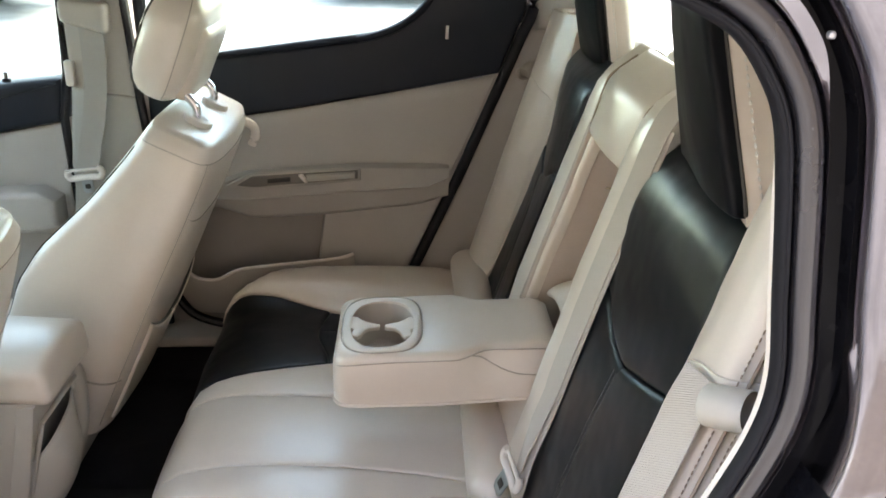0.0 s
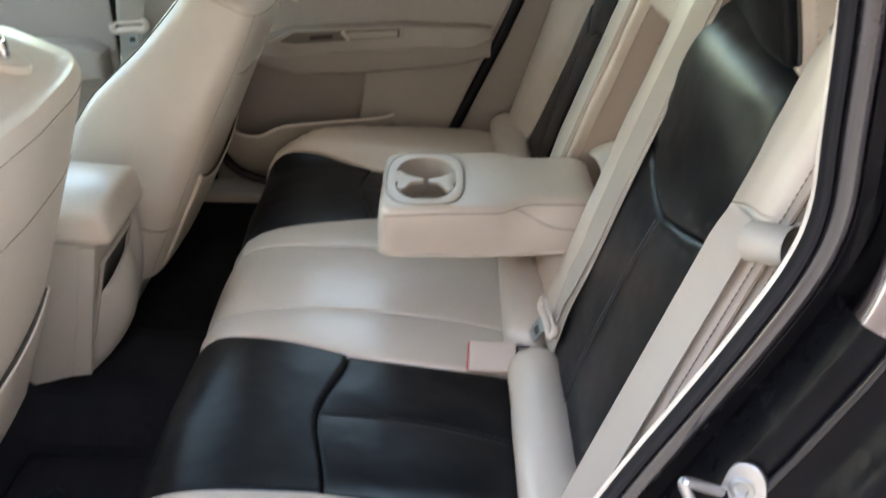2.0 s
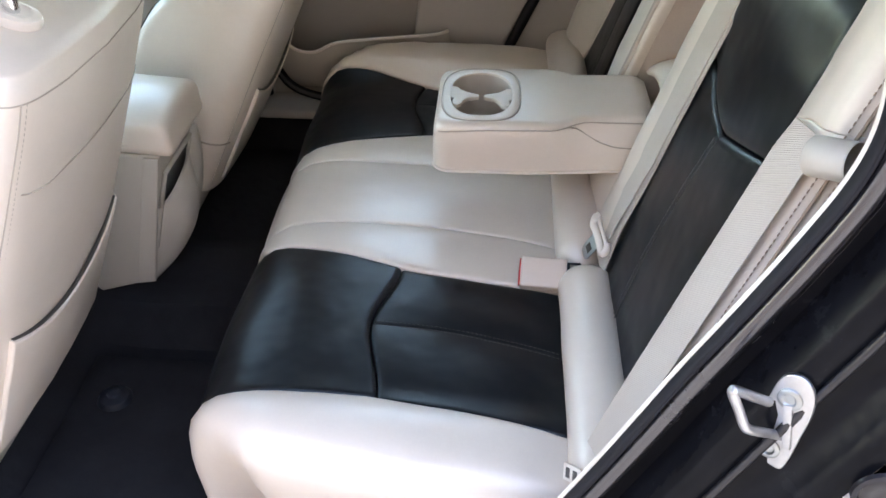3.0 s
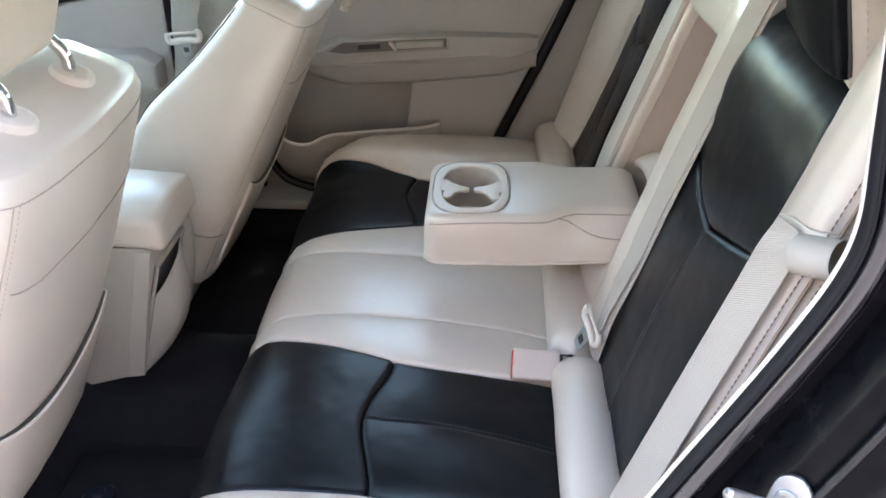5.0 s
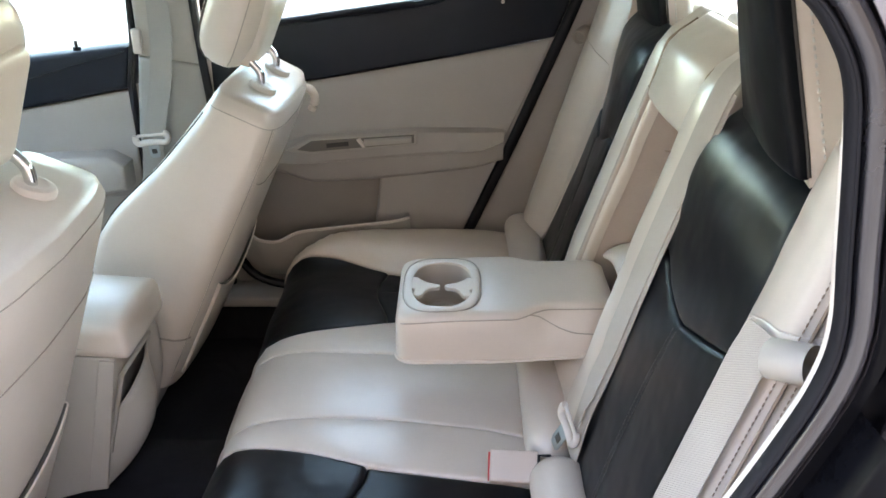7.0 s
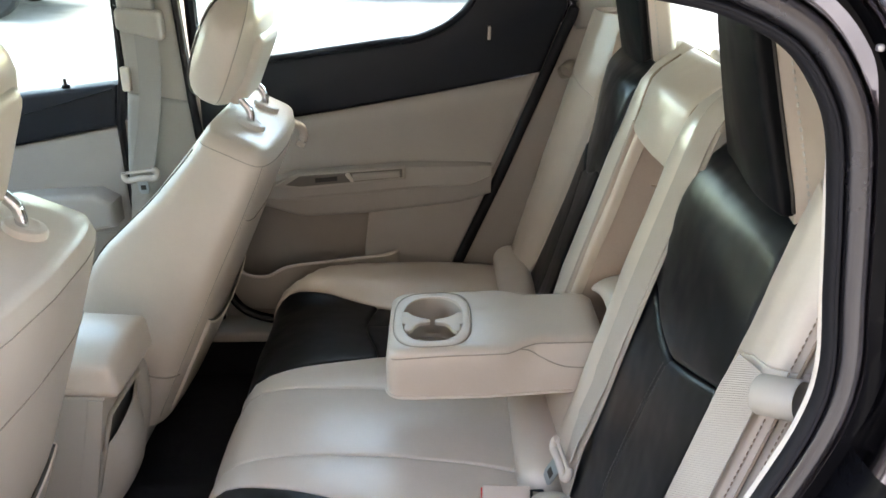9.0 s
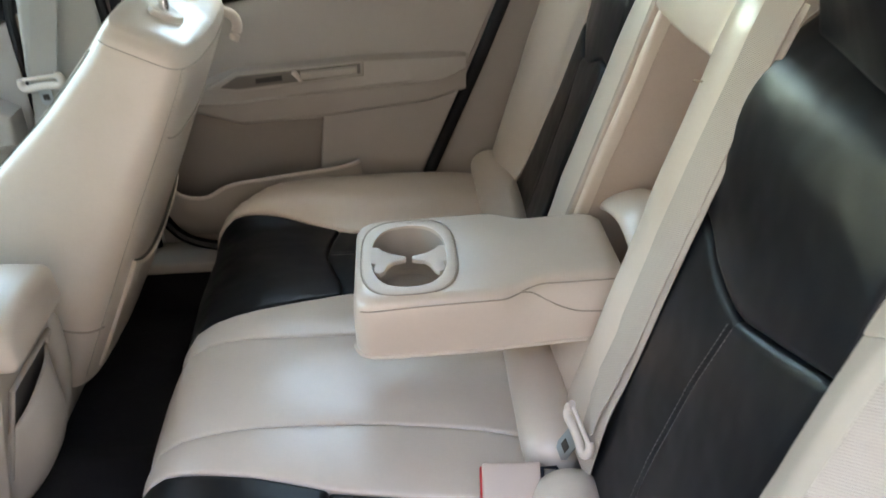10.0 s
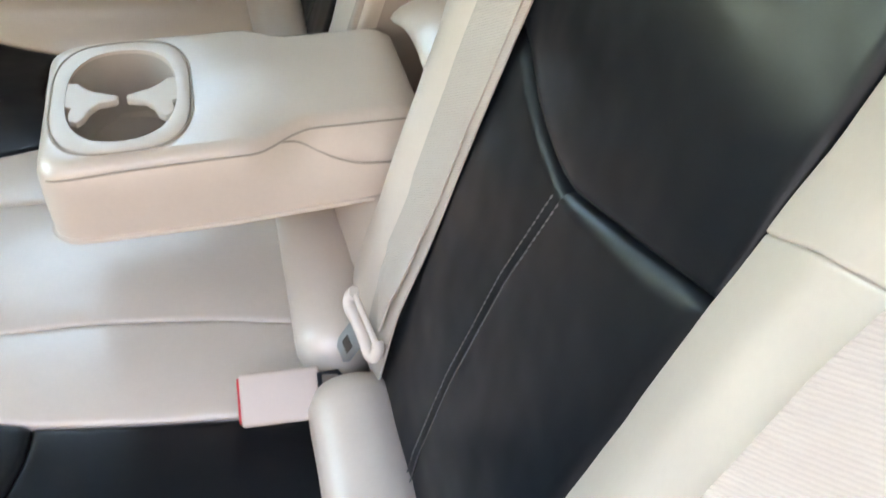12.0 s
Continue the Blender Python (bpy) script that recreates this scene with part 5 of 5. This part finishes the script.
def car_body():
    t = thing("sedan", "dark glossy car body, sky sheen coloured into the open door's jambs", "car", (0, 0, 0.2))
    # Cream lip of the inner trim, widest beside the seat back and thinning out up the pillar.
    bm, rings = bmesh.new(), []
    for i, p in enumerate(OPENING):
        if p.z > 1.285 or (p.z > 0.45 and p.x < 0):
            continue
        tt = (OPENING[min(i + 1, len(OPENING) - 1)] - OPENING[max(i - 1, 0)]).normalized()
        out = Vector((tt.z, 0, -tt.x))
        w = lerp(p.z, [0.4, 0.7, 1.0, 1.2, 1.28], [-0.002, -0.0025, -0.0015, -0.0005, 0.003])
        rings.append([Vector((p.x, y, p.z)) + out * o for o, y in ((w, -0.6975), (w, -0.7000), (w + 0.0012, -0.7015), (0.004, -0.7010), (0.004, -0.6975))])
    loft(bm, rings)
    part("trim_lip", bm, PLASTIC_LIGHT, t, "cream trim lip", angle=50)
    knee = max(i for i, p in enumerate(OPENING) if p.z < 1.035 and p.x > 0)
    seal = part("door_seal", jamb_strip(circle(0.0044, -0.7030, 0.0044, 18, 1.9), True), SEAL_MATT, t, "black rubber door seal", angle=80)
    # Rounded bead of the body frame beside the seal.
    bead = [(0.0082, -0.700)] + [(0.0166 - 0.0084 * math.cos(a), -0.7050 - 0.0118 * math.sin(a) ** 0.7) for a in (math.pi * (0.5 + k) / 13 for k in range(13))] + [(0.0252, -0.700)]
    part("frame_bead", jamb_strip(bead, True), BEAD, t, "rounded glossy black frame bead", angle=80)
    # Bright folded lip along the bead, running out below the knee.
    lip = [(0.0252, -0.700), (0.0255, -0.7120), (0.0262, -0.7136), (0.0270, -0.7120), (0.0274, -0.700)]
    lip_end = max(i for i, p in enumerate(OPENING) if p.z < 0.95 and p.x > 0)
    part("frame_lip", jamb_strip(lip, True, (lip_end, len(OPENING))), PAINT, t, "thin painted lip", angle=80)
    part("seal_rib", jamb_strip(circle(0.0052, -0.7112, 0.0014, 8), True), SEAL_MATT, seal, "thin rubber rib", angle=80)
    # Painted jamb: flange, well, shoulder and return to the outer skin.
    jamb = [(0.0215, -0.700), (0.0235, -0.709), (0.026, -0.712), (0.029, -0.709), (0.030, -0.700), (0.046, -0.702), (0.0465, -0.728), (0.048, -0.740), (0.053, -0.747), (0.062, -0.751), (0.078, -0.754), (0.090, -0.758), (0.097, -0.766), (0.102, -0.782), (0.107, -0.796), (0.118, -0.802)]
    jamb_raw = list(jamb)
    jamb += [(o + 0.004, y + 0.012) for o, y in reversed(jamb)]
    # Above the knee the jamb opens into a shallow flange, a well, a broad shoulder and a sealed step.
    upper = [(0.0274, -0.700), (0.0350, -0.699), (0.0425, -0.700), (0.045, -0.709), (0.0465, -0.7150), (0.0475, -0.7135), (0.0485, -0.7165), (0.0515, -0.7225), (0.057, -0.7255), (0.064, -0.7285),
             (0.0700, -0.7325), (0.0725, -0.738), (0.075, -0.744), (0.094, -0.748), (0.106, -0.756), (0.1125, -0.792), (0.118, -0.802)]
    old_o, old_y = [o for o, y in jamb_raw], [y for o, y in jamb_raw]
    def shell(i, j):
        def at(k):
            w = smoothstep((k - knee) / 12.0)
            pts = [(o, lerp(o, old_o, old_y) * (1 - w) + y * w) for o, y in upper[i:j]]
            return pts + [(o + 0.004, y + 0.012) for o, y in reversed(pts)]
        return at
    # The well's shade is in its colour: black instead of body paint.
    part("jamb_well", jamb_strip(shell(0, 4), True, (knee, len(OPENING))), RUBBER_AND_SHADE, t, "jamb well with its shade put into black", angle=60)
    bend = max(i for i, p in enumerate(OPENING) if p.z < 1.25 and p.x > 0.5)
    part("outer_seal", jamb_strip(shell(11, 15), True, (knee, len(OPENING))), RUBBER_AND_SHADE, t, "black outer sealing strip", angle=60)
    # Painted flange round the upper corner, between the lip and the black well.
    def flange(i):
        f = smoothstep((i - bend) / 8.0)
        return [(0.0276, -0.699), (0.0280, -0.7090), (0.0284 + 0.0075 * f, -0.7100 - 0.002 * f), (0.0288 + 0.0088 * f, -0.699)]
    part("roof_flange", jamb_strip(flange, True, (bend, len(OPENING))), PAINT, t, "painted roof flange with sky sheen in its colour", angle=60)
    part("jamb_edge", jamb_strip(shell(14, 17), True, (knee, len(OPENING))), PAINT_SHADE, t, "outer edge with a dark reflection in its colour", angle=60)
    part("door_jamb", jamb_strip(shell(3, 12), True, (knee, len(OPENING))), PAINT, t, "painted door jamb with sky sheen in its colour", angle=60)
    # Black plastic below the knee; its black also stands for blocked light.
    wide = jamb_raw + [(0.16, -0.8085), (0.215, -0.8105), (0.30, -0.8125)]
    wide += [(o + 0.004, y + 0.012) for o, y in reversed(wide)]
    part("lower_jamb", jamb_strip(wide, True, (0, knee)), RUBBER_AND_SHADE, t, "dull black lower door jamb, shade put into its colour", angle=60)
    part("outer_seal", jamb_strip(circle(0.0700, -0.757, 0.0040, 10), True, (0, knee)), RUBBER, t, "outer rubber seal", angle=80)
    # Rear quarter panel and roof side beyond the jamb.
    bm, rings = bmesh.new(), []
    n = len(OPENING)
    for i, p in enumerate(OPENING):
        tt = (OPENING[min(i + 1, n - 1)] - OPENING[max(i - 1, 0)]).normalized()
        out = Vector((tt.z, 0, -tt.x))
        ring = []
        for k, (o, y) in enumerate(((0.117, -0.802), (0.14, -0.806), (0.22, -0.808), (0.40, -0.80), (0.62, -0.77))):
            q = Vector((p.x, y, p.z)) + out * o
            if q.z > 1.30:
                up = q.z - 1.30
                q.z = 1.30 + 0.15 * math.tanh(up / 0.15) * 0.9
                q.y = y + 0.9 * max(0.0, up - 0.03)
            q.z = max(q.z, 0.18)
            ring.append(q)
        rings.append(ring + [Vector((q.x, q.y + 0.012, q.z)) for q in reversed(ring)])
    loft(bm, rings)
    part("quarter_panel", bm, PAINT, t, "glossy quarter panel with sky sheen in its colour", angle=60)
    # Roof with its cloth lining.
    def roof_sheet(z0, drop, w, x0, x1, thick):
        bm = bmesh.new()
        rows = []
        for i in range(25):
            x = x0 + (x1 - x0) * i / 24
            rows.append([Vector((x, w * (2 * j / 20 - 1), z0 - drop * abs(2 * j / 20 - 1) ** 3.5 - 0.09 * ((x - (x0 + x1) / 2) / ((x1 - x0) / 2)) ** 2)) for j in range(21)])
        rings = [r + [q + Vector((0, 0, -thick)) for q in reversed(r)] for r in rows]
        return loft(bm, rings)
    part("roof_skin", roof_sheet(1.475, 0.075, 0.69, -0.75, 0.98, 0.004), PAINT, t, "painted roof with sky sheen in its colour")
    part("headliner", roof_sheet(1.445, 0.065, 0.675, -0.75, 0.98, 0.012), HEADLINER, t, "beige cloth headliner")
    # Far roof rail, pillars and sill.
    part("far_roof_rail", tube(spline([(-0.95, 0.66, 1.29), (-0.6, 0.665, 1.36), (-0.2, 0.668, 1.378), (0.2, 0.668, 1.372), (0.5, 0.66, 1.345), (0.75, 0.64, 1.29)], 5), 0.034, 10), HEADLINER, t, "beige roof rail trim")
    part("b_pillar_upper", slab([(-0.374, 0.965), (-0.235, 0.945), (-0.262, 1.37), (-0.372, 1.37)], 0.655, 0.76, 0.012), PLASTIC, t, "cream upper pillar trim")
    part("b_pillar_lower", slab([(-0.405, 0.34), (-0.218, 0.34), (-0.222, 0.80), (-0.232, 0.952), (-0.373, 0.972), (-0.395, 0.80)], 0.648, 0.76, 0.012), PILLAR, t, "greige lower pillar trim")
    part("pillar_edge", tube([(-0.216, 0.655, 0.40), (-0.214, 0.652, 0.80), (-0.228, 0.652, 0.95), (-0.252, 0.655, 1.36)], 0.010, 8), RUBBER, t, "black pillar seal")
    part("far_sill", slab([(-0.62, 0.352), (0.25, 0.366), (0.31, 0.40), (0.12, 0.392), (-0.62, 0.378)], 0.60, 0.70, 0.008), PLASTIC, t, "cream door sill plate")
    part("far_quarter_trim", slab([(0.30, 0.46), (0.39, 0.66), (0.48, 0.90), (0.53, 1.02), (0.56, 1.12), (0.80, 1.125), (0.88, 0.60), (0.6, 0.46)], 0.672, 0.73, 0.012), VINYL, t, "cream quarter trim")
    part("c_pillar_trim", slab([(0.630, 1.112), (0.78, 1.128), (0.835, 1.20), (0.76, 1.345), (0.60, 1.365)], 0.655, 0.74, 0.02), HEADLINER, t, "cream upper pillar trim")
    part("near_c_pillar", slab([(0.70, 0.95), (1.05, 1.10), (0.80, 1.34), (0.66, 1.33)], -0.675, -0.60, 0.02), HEADLINER, t, "cream upper pillar trim")
    part("far_quarter_skin", slab([(0.25, 0.30), (1.6, 0.30), (1.6, 0.95), (0.88, 1.05), (0.75, 1.30), (0.60, 1.34), (0.60, 1.05), (0.46, 0.76)], 0.75, 0.80, 0.012), PAINT, t, "painted quarter panel with sky sheen in its colour")
    # Parcel shelf, boot wall, rear lid.
    part("parcel_shelf", rounded_box((0.74, -0.66, 1.085), (1.16, 0.66, 1.105), 0.006), PLASTIC_LIGHT, t, "cream parcel shelf")
    part("boot_wall", rounded_box((0.80, -0.66, 0.30), (0.83, 0.66, 1.09), 0.006), CARPET, t, "dark carpeted boot wall")
    tail = rounded_box((0.86, -0.78, 0.24), (1.66, 0.78, 1.07), 0.09, warp=lambda p: Vector((p.x - 0.10 * max(0.0, p.z - 0.6), p.y * (1 - 0.12 * max(0.0, p.z - 0.75)), p.z - 0.10 * max(0.0, p.x - 1.0))), cuts=8)
    part("tail", tail, PAINT, t, "painted boot and rear wings", angle=60)
    part("rear_window", loft(bmesh.new(), [[Vector((0.84, -0.60, 1.385)), Vector((0.84, 0.60, 1.385)), Vector((1.06, 0.66, 1.088)), Vector((1.06, -0.66, 1.088))],
                                                   [Vector((0.843, -0.60, 1.389)), Vector((0.843, 0.60, 1.389)), Vector((1.063, 0.66, 1.092)), Vector((1.063, -0.66, 1.092))]]), GLASS, t, "clear rear window")
    # Plain closing walls: near front door, dashboard, bonnet, windscreen.
    part("near_front_door", slab([(-1.5, 0.30), (-0.40, 0.30), (-0.40, 0.985), (-1.5, 0.87)], -0.80, -0.70, 0.02), VINYL, t, "cream door panel")
    part("near_window", slab([(-1.45, 0.87), (-0.40, 0.985), (-0.40, 1.36), (-0.90, 1.345)], -0.712, -0.708, 0.0008), GLASS, t, "clear window glass")
    part("near_b_pillar", slab([(-0.41, 0.30), (-0.365, 0.30), (-0.365, 1.37), (-0.40, 1.37)], -0.76, -0.66, 0.01), HEADLINER, t, "cream pillar trim")
    part("near_sill", slab([(-0.62, 0.24), (0.24, 0.24), (0.30, 0.372), (-0.62, 0.362)], -0.705, -0.60, 0.012), PLASTIC, t, "cream door sill plate")
    part("dashboard", rounded_box((-1.52, -0.68, 0.45), (-1.20, 0.68, 0.92), 0.08), PLASTIC_DARK, t, "dark dashboard")
    part("bonnet", rounded_box((-2.65, -0.79, 0.24), (-1.46, 0.79, 0.94), 0.10, warp=lambda p: Vector((p.x, p.y * (1 - 0.10 * max(0.0, p.z - 0.7)) * (1 + 0.12 * min(0.0, p.x + 2.2)), p.z + 0.14 * min(0.0, p.x + 1.6) * max(0.0, (p.z - 0.24) / 0.7))), cuts=8), PAINT, t, "painted bonnet and front wings")
    part("windscreen", loft(bmesh.new(), [[Vector((-0.72, -0.58, 1.385)), Vector((-0.72, 0.58, 1.385)), Vector((-1.48, 0.66, 0.92)), Vector((-1.48, -0.66, 0.92))],
                                                  [Vector((-0.723, -0.58, 1.389)), Vector((-0.723, 0.58, 1.389)), Vector((-1.483, 0.66, 0.924)), Vector((-1.483, -0.66, 0.924))]]), GLASS, t, "clear windscreen")
    for s in (1, -1):
        part("a_pillar", tube([(-1.5, s * 0.68, 0.90), (-1.1, s * 0.665, 1.16), (-0.75, s * 0.64, 1.36)], 0.035, 8), HEADLINER, t, "cream pillar trim")
    # Underbody and wheels carry it.
    part("underbody", rounded_box((-2.3, -0.70, 0.17), (1.5, 0.70, 0.21), 0.01), GRAPHITE, t, "dark underbody")
    for x in (-1.75, 1.02):
        for s in (1, -1):
            wheel(t, (x, s * 0.72, 0.31), 0.31, s)
    return t


def wheel(parent, at, r, s):
    """Tyre with a rim inside."""
    at = Vector(at)
    def disc(prof):
        bm = bmesh.new()
        return loft(bm, [[at + Vector((rr * math.cos(a), s * y, rr * math.sin(a))) for a in (2 * math.pi * k / 28 for k in range(28))] for rr, y in prof])
    w = part("wheel", disc([(r * 0.62, -0.09), (r * 0.9, -0.10), (r * 0.985, -0.08), (r, -0.05), (r, 0.05), (r * 0.985, 0.08), (r * 0.9, 0.10), (r * 0.66, 0.09)]), TYRE, parent, "black tyre")
    part("rim", disc([(r * 0.62, 0.0), (r * 0.64, 0.093), (r * 0.6, 0.096), (r * 0.52, 0.075), (r * 0.2, 0.06), (r * 0.16, 0.085), (0.01, 0.088)]), ZINC, w, "alloy rim")
    return w


car_body()


def striker():
    t = thing("door_striker", "zinc-plated door striker loop on a bolted plate", "door striker", (0.582, -0.745, 0.82))
    zz = Vector((-0.6, -0.8, 0.05)).normalized()
    xx = Vector((0.02, 0.0, 1.0))
    xx = (xx - zz * xx.dot(zz)).normalized()
    m = Matrix((xx, zz.cross(xx), zz)).transposed().to_4x4()
    m.translation = (0.577, -0.750, 0.838)
    put = lambda bm: (bmesh.ops.transform(bm, matrix=m, verts=bm.verts[:]), bm)[1]
    # Local: x along the plate, y across it, z out of it.
    plate = [(-0.034, -0.010), (-0.028, -0.017), (-0.004, -0.019), (0.016, -0.020), (0.030, -0.014), (0.036, 0.0), (0.030, 0.014), (0.012, 0.018), (-0.016, 0.017), (-0.030, 0.014)]
    plate = [(q.x, q.y) for q in spline([(x * 1.4, y * 0.9, 0) for x, y in plate], 3, True)]
    p = part("plate", put(slab(plate, 0.0, 0.005, 0.0012, plane="xy")), ZINC, t, "zinc-plated plate")
    r1, b1, b2, r2 = (Vector(v) for v in ((0.560, -0.750, 0.857), (0.518, -0.772, 0.891), (0.539, -0.772, 0.848), (0.583, -0.752, 0.820)))
    bend = [r1, r1.lerp(b1, 0.5), r1.lerp(b1, 0.86), b1.lerp(b2, 0.08), b1.lerp(b2, 0.5), b1.lerp(b2, 0.92), r2.lerp(b2, 0.86), r2.lerp(b2, 0.5), r2]
    part("loop", tube(spline(bend, 5), 0.0042, 10), ZINC, t, "bent steel loop")
    part("web", put(slab([(-0.022, -0.008), (0.020, 0.004), (0.023, -0.003), (-0.019, -0.014)], 0.003, 0.0085, 0.001, plane="xy")), ZINC, t, "raised web")
    for x, y in ((0.026, 0.001), (-0.030, 0.002)):
        bm, rings = bmesh.new(), []
        for r, z in ((0.010, 0.004), (0.010, 0.007), (0.0085, 0.008), (0.006, 0.008), (0.0045, 0.0065), (0.002, 0.0065)):
            rings.append([Vector((x + r * math.cos(a), y + r * math.sin(a), z)) for a in (2 * math.pi * k / 16 for k in range(16))])
        loft(bm, rings)
        part("screw", put(bm), STEEL, t, "steel screw")
    return t


striker()


def jamb_details():
    t = thing("wiring_grommet", "round black rubber grommet with a raised ring in the door jamb", "grommet", (0.634, -0.81, 0.81))
    c = Vector((0.634, -0.8075, 0.829))
    def disc(prof):
        bm = bmesh.new()
        return loft(bm, [[c + Vector((r * math.cos(a), -d, r * math.sin(a))) for a in (2 * math.pi * k / 22 for k in range(22))] for r, d in prof])
    part("ring", disc([(0.020, 0.0), (0.020, 0.004), (0.0175, 0.006), (0.015, 0.004), (0.014, 0.0)]), RUBBER, t, "raised rubber ring")
    part("plug", disc([(0.0155, 0.0), (0.0155, 0.003), (0.012, 0.005), (0.006, 0.0045), (0.002, 0.004)]), RUBBER, t, "black rubber plug")
    s = thing("jamb_screw", "small bright screw head in the black jamb well", "screw", (0.5735, -0.716, 1.305))
    part("screw_head", rounded_box((0.5713, -0.7255, 1.3028), (0.5757, -0.7205, 1.3072), 0.0018), ZINC, s)
    return t


jamb_details()


def far_front_belt():
    t = thing("seat_belt", "grey front seat belt hanging from the pillar with its tongue", "seat belt", (-0.36, 0.64, 0.4), "front seat belts")
    part("belt_cover", rounded_box((-0.366, 0.615, 1.098), (-0.268, 0.66, 1.155), 0.012, warp=lambda p: p + Vector((0, 0, -0.25 * (p.x + 0.31) * (1 if p.z < 1.12 else 0.3)))), PLASTIC, t, "cream belt guide cover")
    part("height_slider", rounded_box((-0.352, 0.63, 1.15), (-0.285, 0.655, 1.19), 0.006), HEADLINER, t, "cream height slider")
    part("webbing", ribbon(spline([(-0.305, 0.628, 1.11), (-0.308, 0.626, 1.0), (-0.325, 0.626, 0.9), (-0.350, 0.626, 0.80), (-0.372, 0.626, 0.65), (-0.385, 0.63, 0.45)], 5), Vector((1, 0, 0.12)), 0.050, 0.0014), WEBBING_GREY, t, "grey ribbed webbing")
    tongue(t, (-0.356, 0.621, 0.785), (0.1, 0.0, -1), (1, 0, 0.1), (0, -1, 0))
    part("pillar_button", rounded_box((-0.378, 0.640, 0.975), (-0.358, 0.656, 1.03), 0.005), PLASTIC_LIGHT, t, "cream stop button")
    return t


far_front_belt()


# ---- parked vehicles beyond the far windows ----
def vehicle(name, label, at, turn, paint, length=4.6, width=1.85, height=1.75, clear=0.32, bed=False, r=0.37):
    t = thing(name, label, "vehicle", at, "parked vehicles")
    m = Matrix.Translation(at) @ Euler((0, 0, radians(turn))).to_matrix().to_4x4()
    put = lambda bm: (bmesh.ops.transform(bm, matrix=m, verts=bm.verts[:]), bm)[1]
    l, w = length / 2, width / 2
    belt = clear + (height - clear) * 0.52
    part("body", put(rounded_box((-l, -w, clear), (l, w, belt), 0.14, warp=lambda p: Vector((p.x, p.y * (1 - 0.05 * max(0, (p.z - 0.7))), p.z)), cuts=6)), paint, t, "painted body", angle=50)
    cab = (-l * 0.35, l * 0.30) if bed else (-l * 0.75, l * 0.45)
    part("cabin", put(rounded_box((cab[0], -w * 0.9, belt - 0.05), (cab[1], w * 0.9, height), 0.12, warp=lambda p: Vector((p.x * (1 - 0.12 * (p.z - belt)), p.y * (1 - 0.14 * (p.z - belt)), p.z)))), paint, t, "painted cabin", angle=50)
    for s in (1, -1):
        part("side_window", put(slab([(cab[0] + 0.15, belt + 0.06), (cab[1] - 0.15, belt + 0.06), (cab[1] - 0.32, height - 0.14), (cab[0] + 0.22, height - 0.14)], s * w * 0.85, s * w * 0.90, 0.01)), PLASTIC_DARK, t, "dark side window")
    part("bumper", put(rounded_box((l - 0.08, -w * 0.97, clear + 0.02), (l + 0.10, w * 0.97, clear + 0.26), 0.05)), paint, t, "painted bumper")
    part("bumper", put(rounded_box((-l - 0.10, -w * 0.97, clear + 0.02), (-l + 0.08, w * 0.97, clear + 0.26), 0.05)), paint, t, "rear bumper")
    part("under_tray", put(rounded_box((-l * 0.95, -w * 0.8, clear - 0.03), (l * 0.95, w * 0.8, clear + 0.05), 0.03)), GRAPHITE, t, "dark underside")
    for x in (-l * 0.62, l * 0.62):
        for s in (1, -1):
            arch = tube([m @ Vector((x + (r + 0.07) * math.cos(a), s * (w - 0.01), r + (r + 0.07) * math.sin(a))) for a in (math.pi * k / 12 for k in range(13))], 0.035, 8)
            part("wheel_arch", arch, GRAPHITE, t, "dark wheel arch")
            w_ = wheel(t, (0, 0, 0), r, s)
            for o in (w_, *w_.children):
                o.data.transform(m @ Matrix.Translation((x, s * (w - 0.10), r - 0.02)))
    return t


vehicle("pickup_truck", "red pickup truck parked across the lot", (-0.03, 14.35, 0.0), 92, PAINT_RED, length=5.2, height=1.8, clear=0.34, bed=True)
vehicle("parked_suv", "dark grey off-road vehicle parked across the lot", (-6.6, 9.6, 0.0), 10, PAINT_DARK, length=4.4, height=1.8, clear=0.42)
vehicle("parked_car", "red car parked far across the lot", (-5.6, 19.5, 0.0), 12, PAINT_RED, height=1.5, clear=0.28, r=0.33)
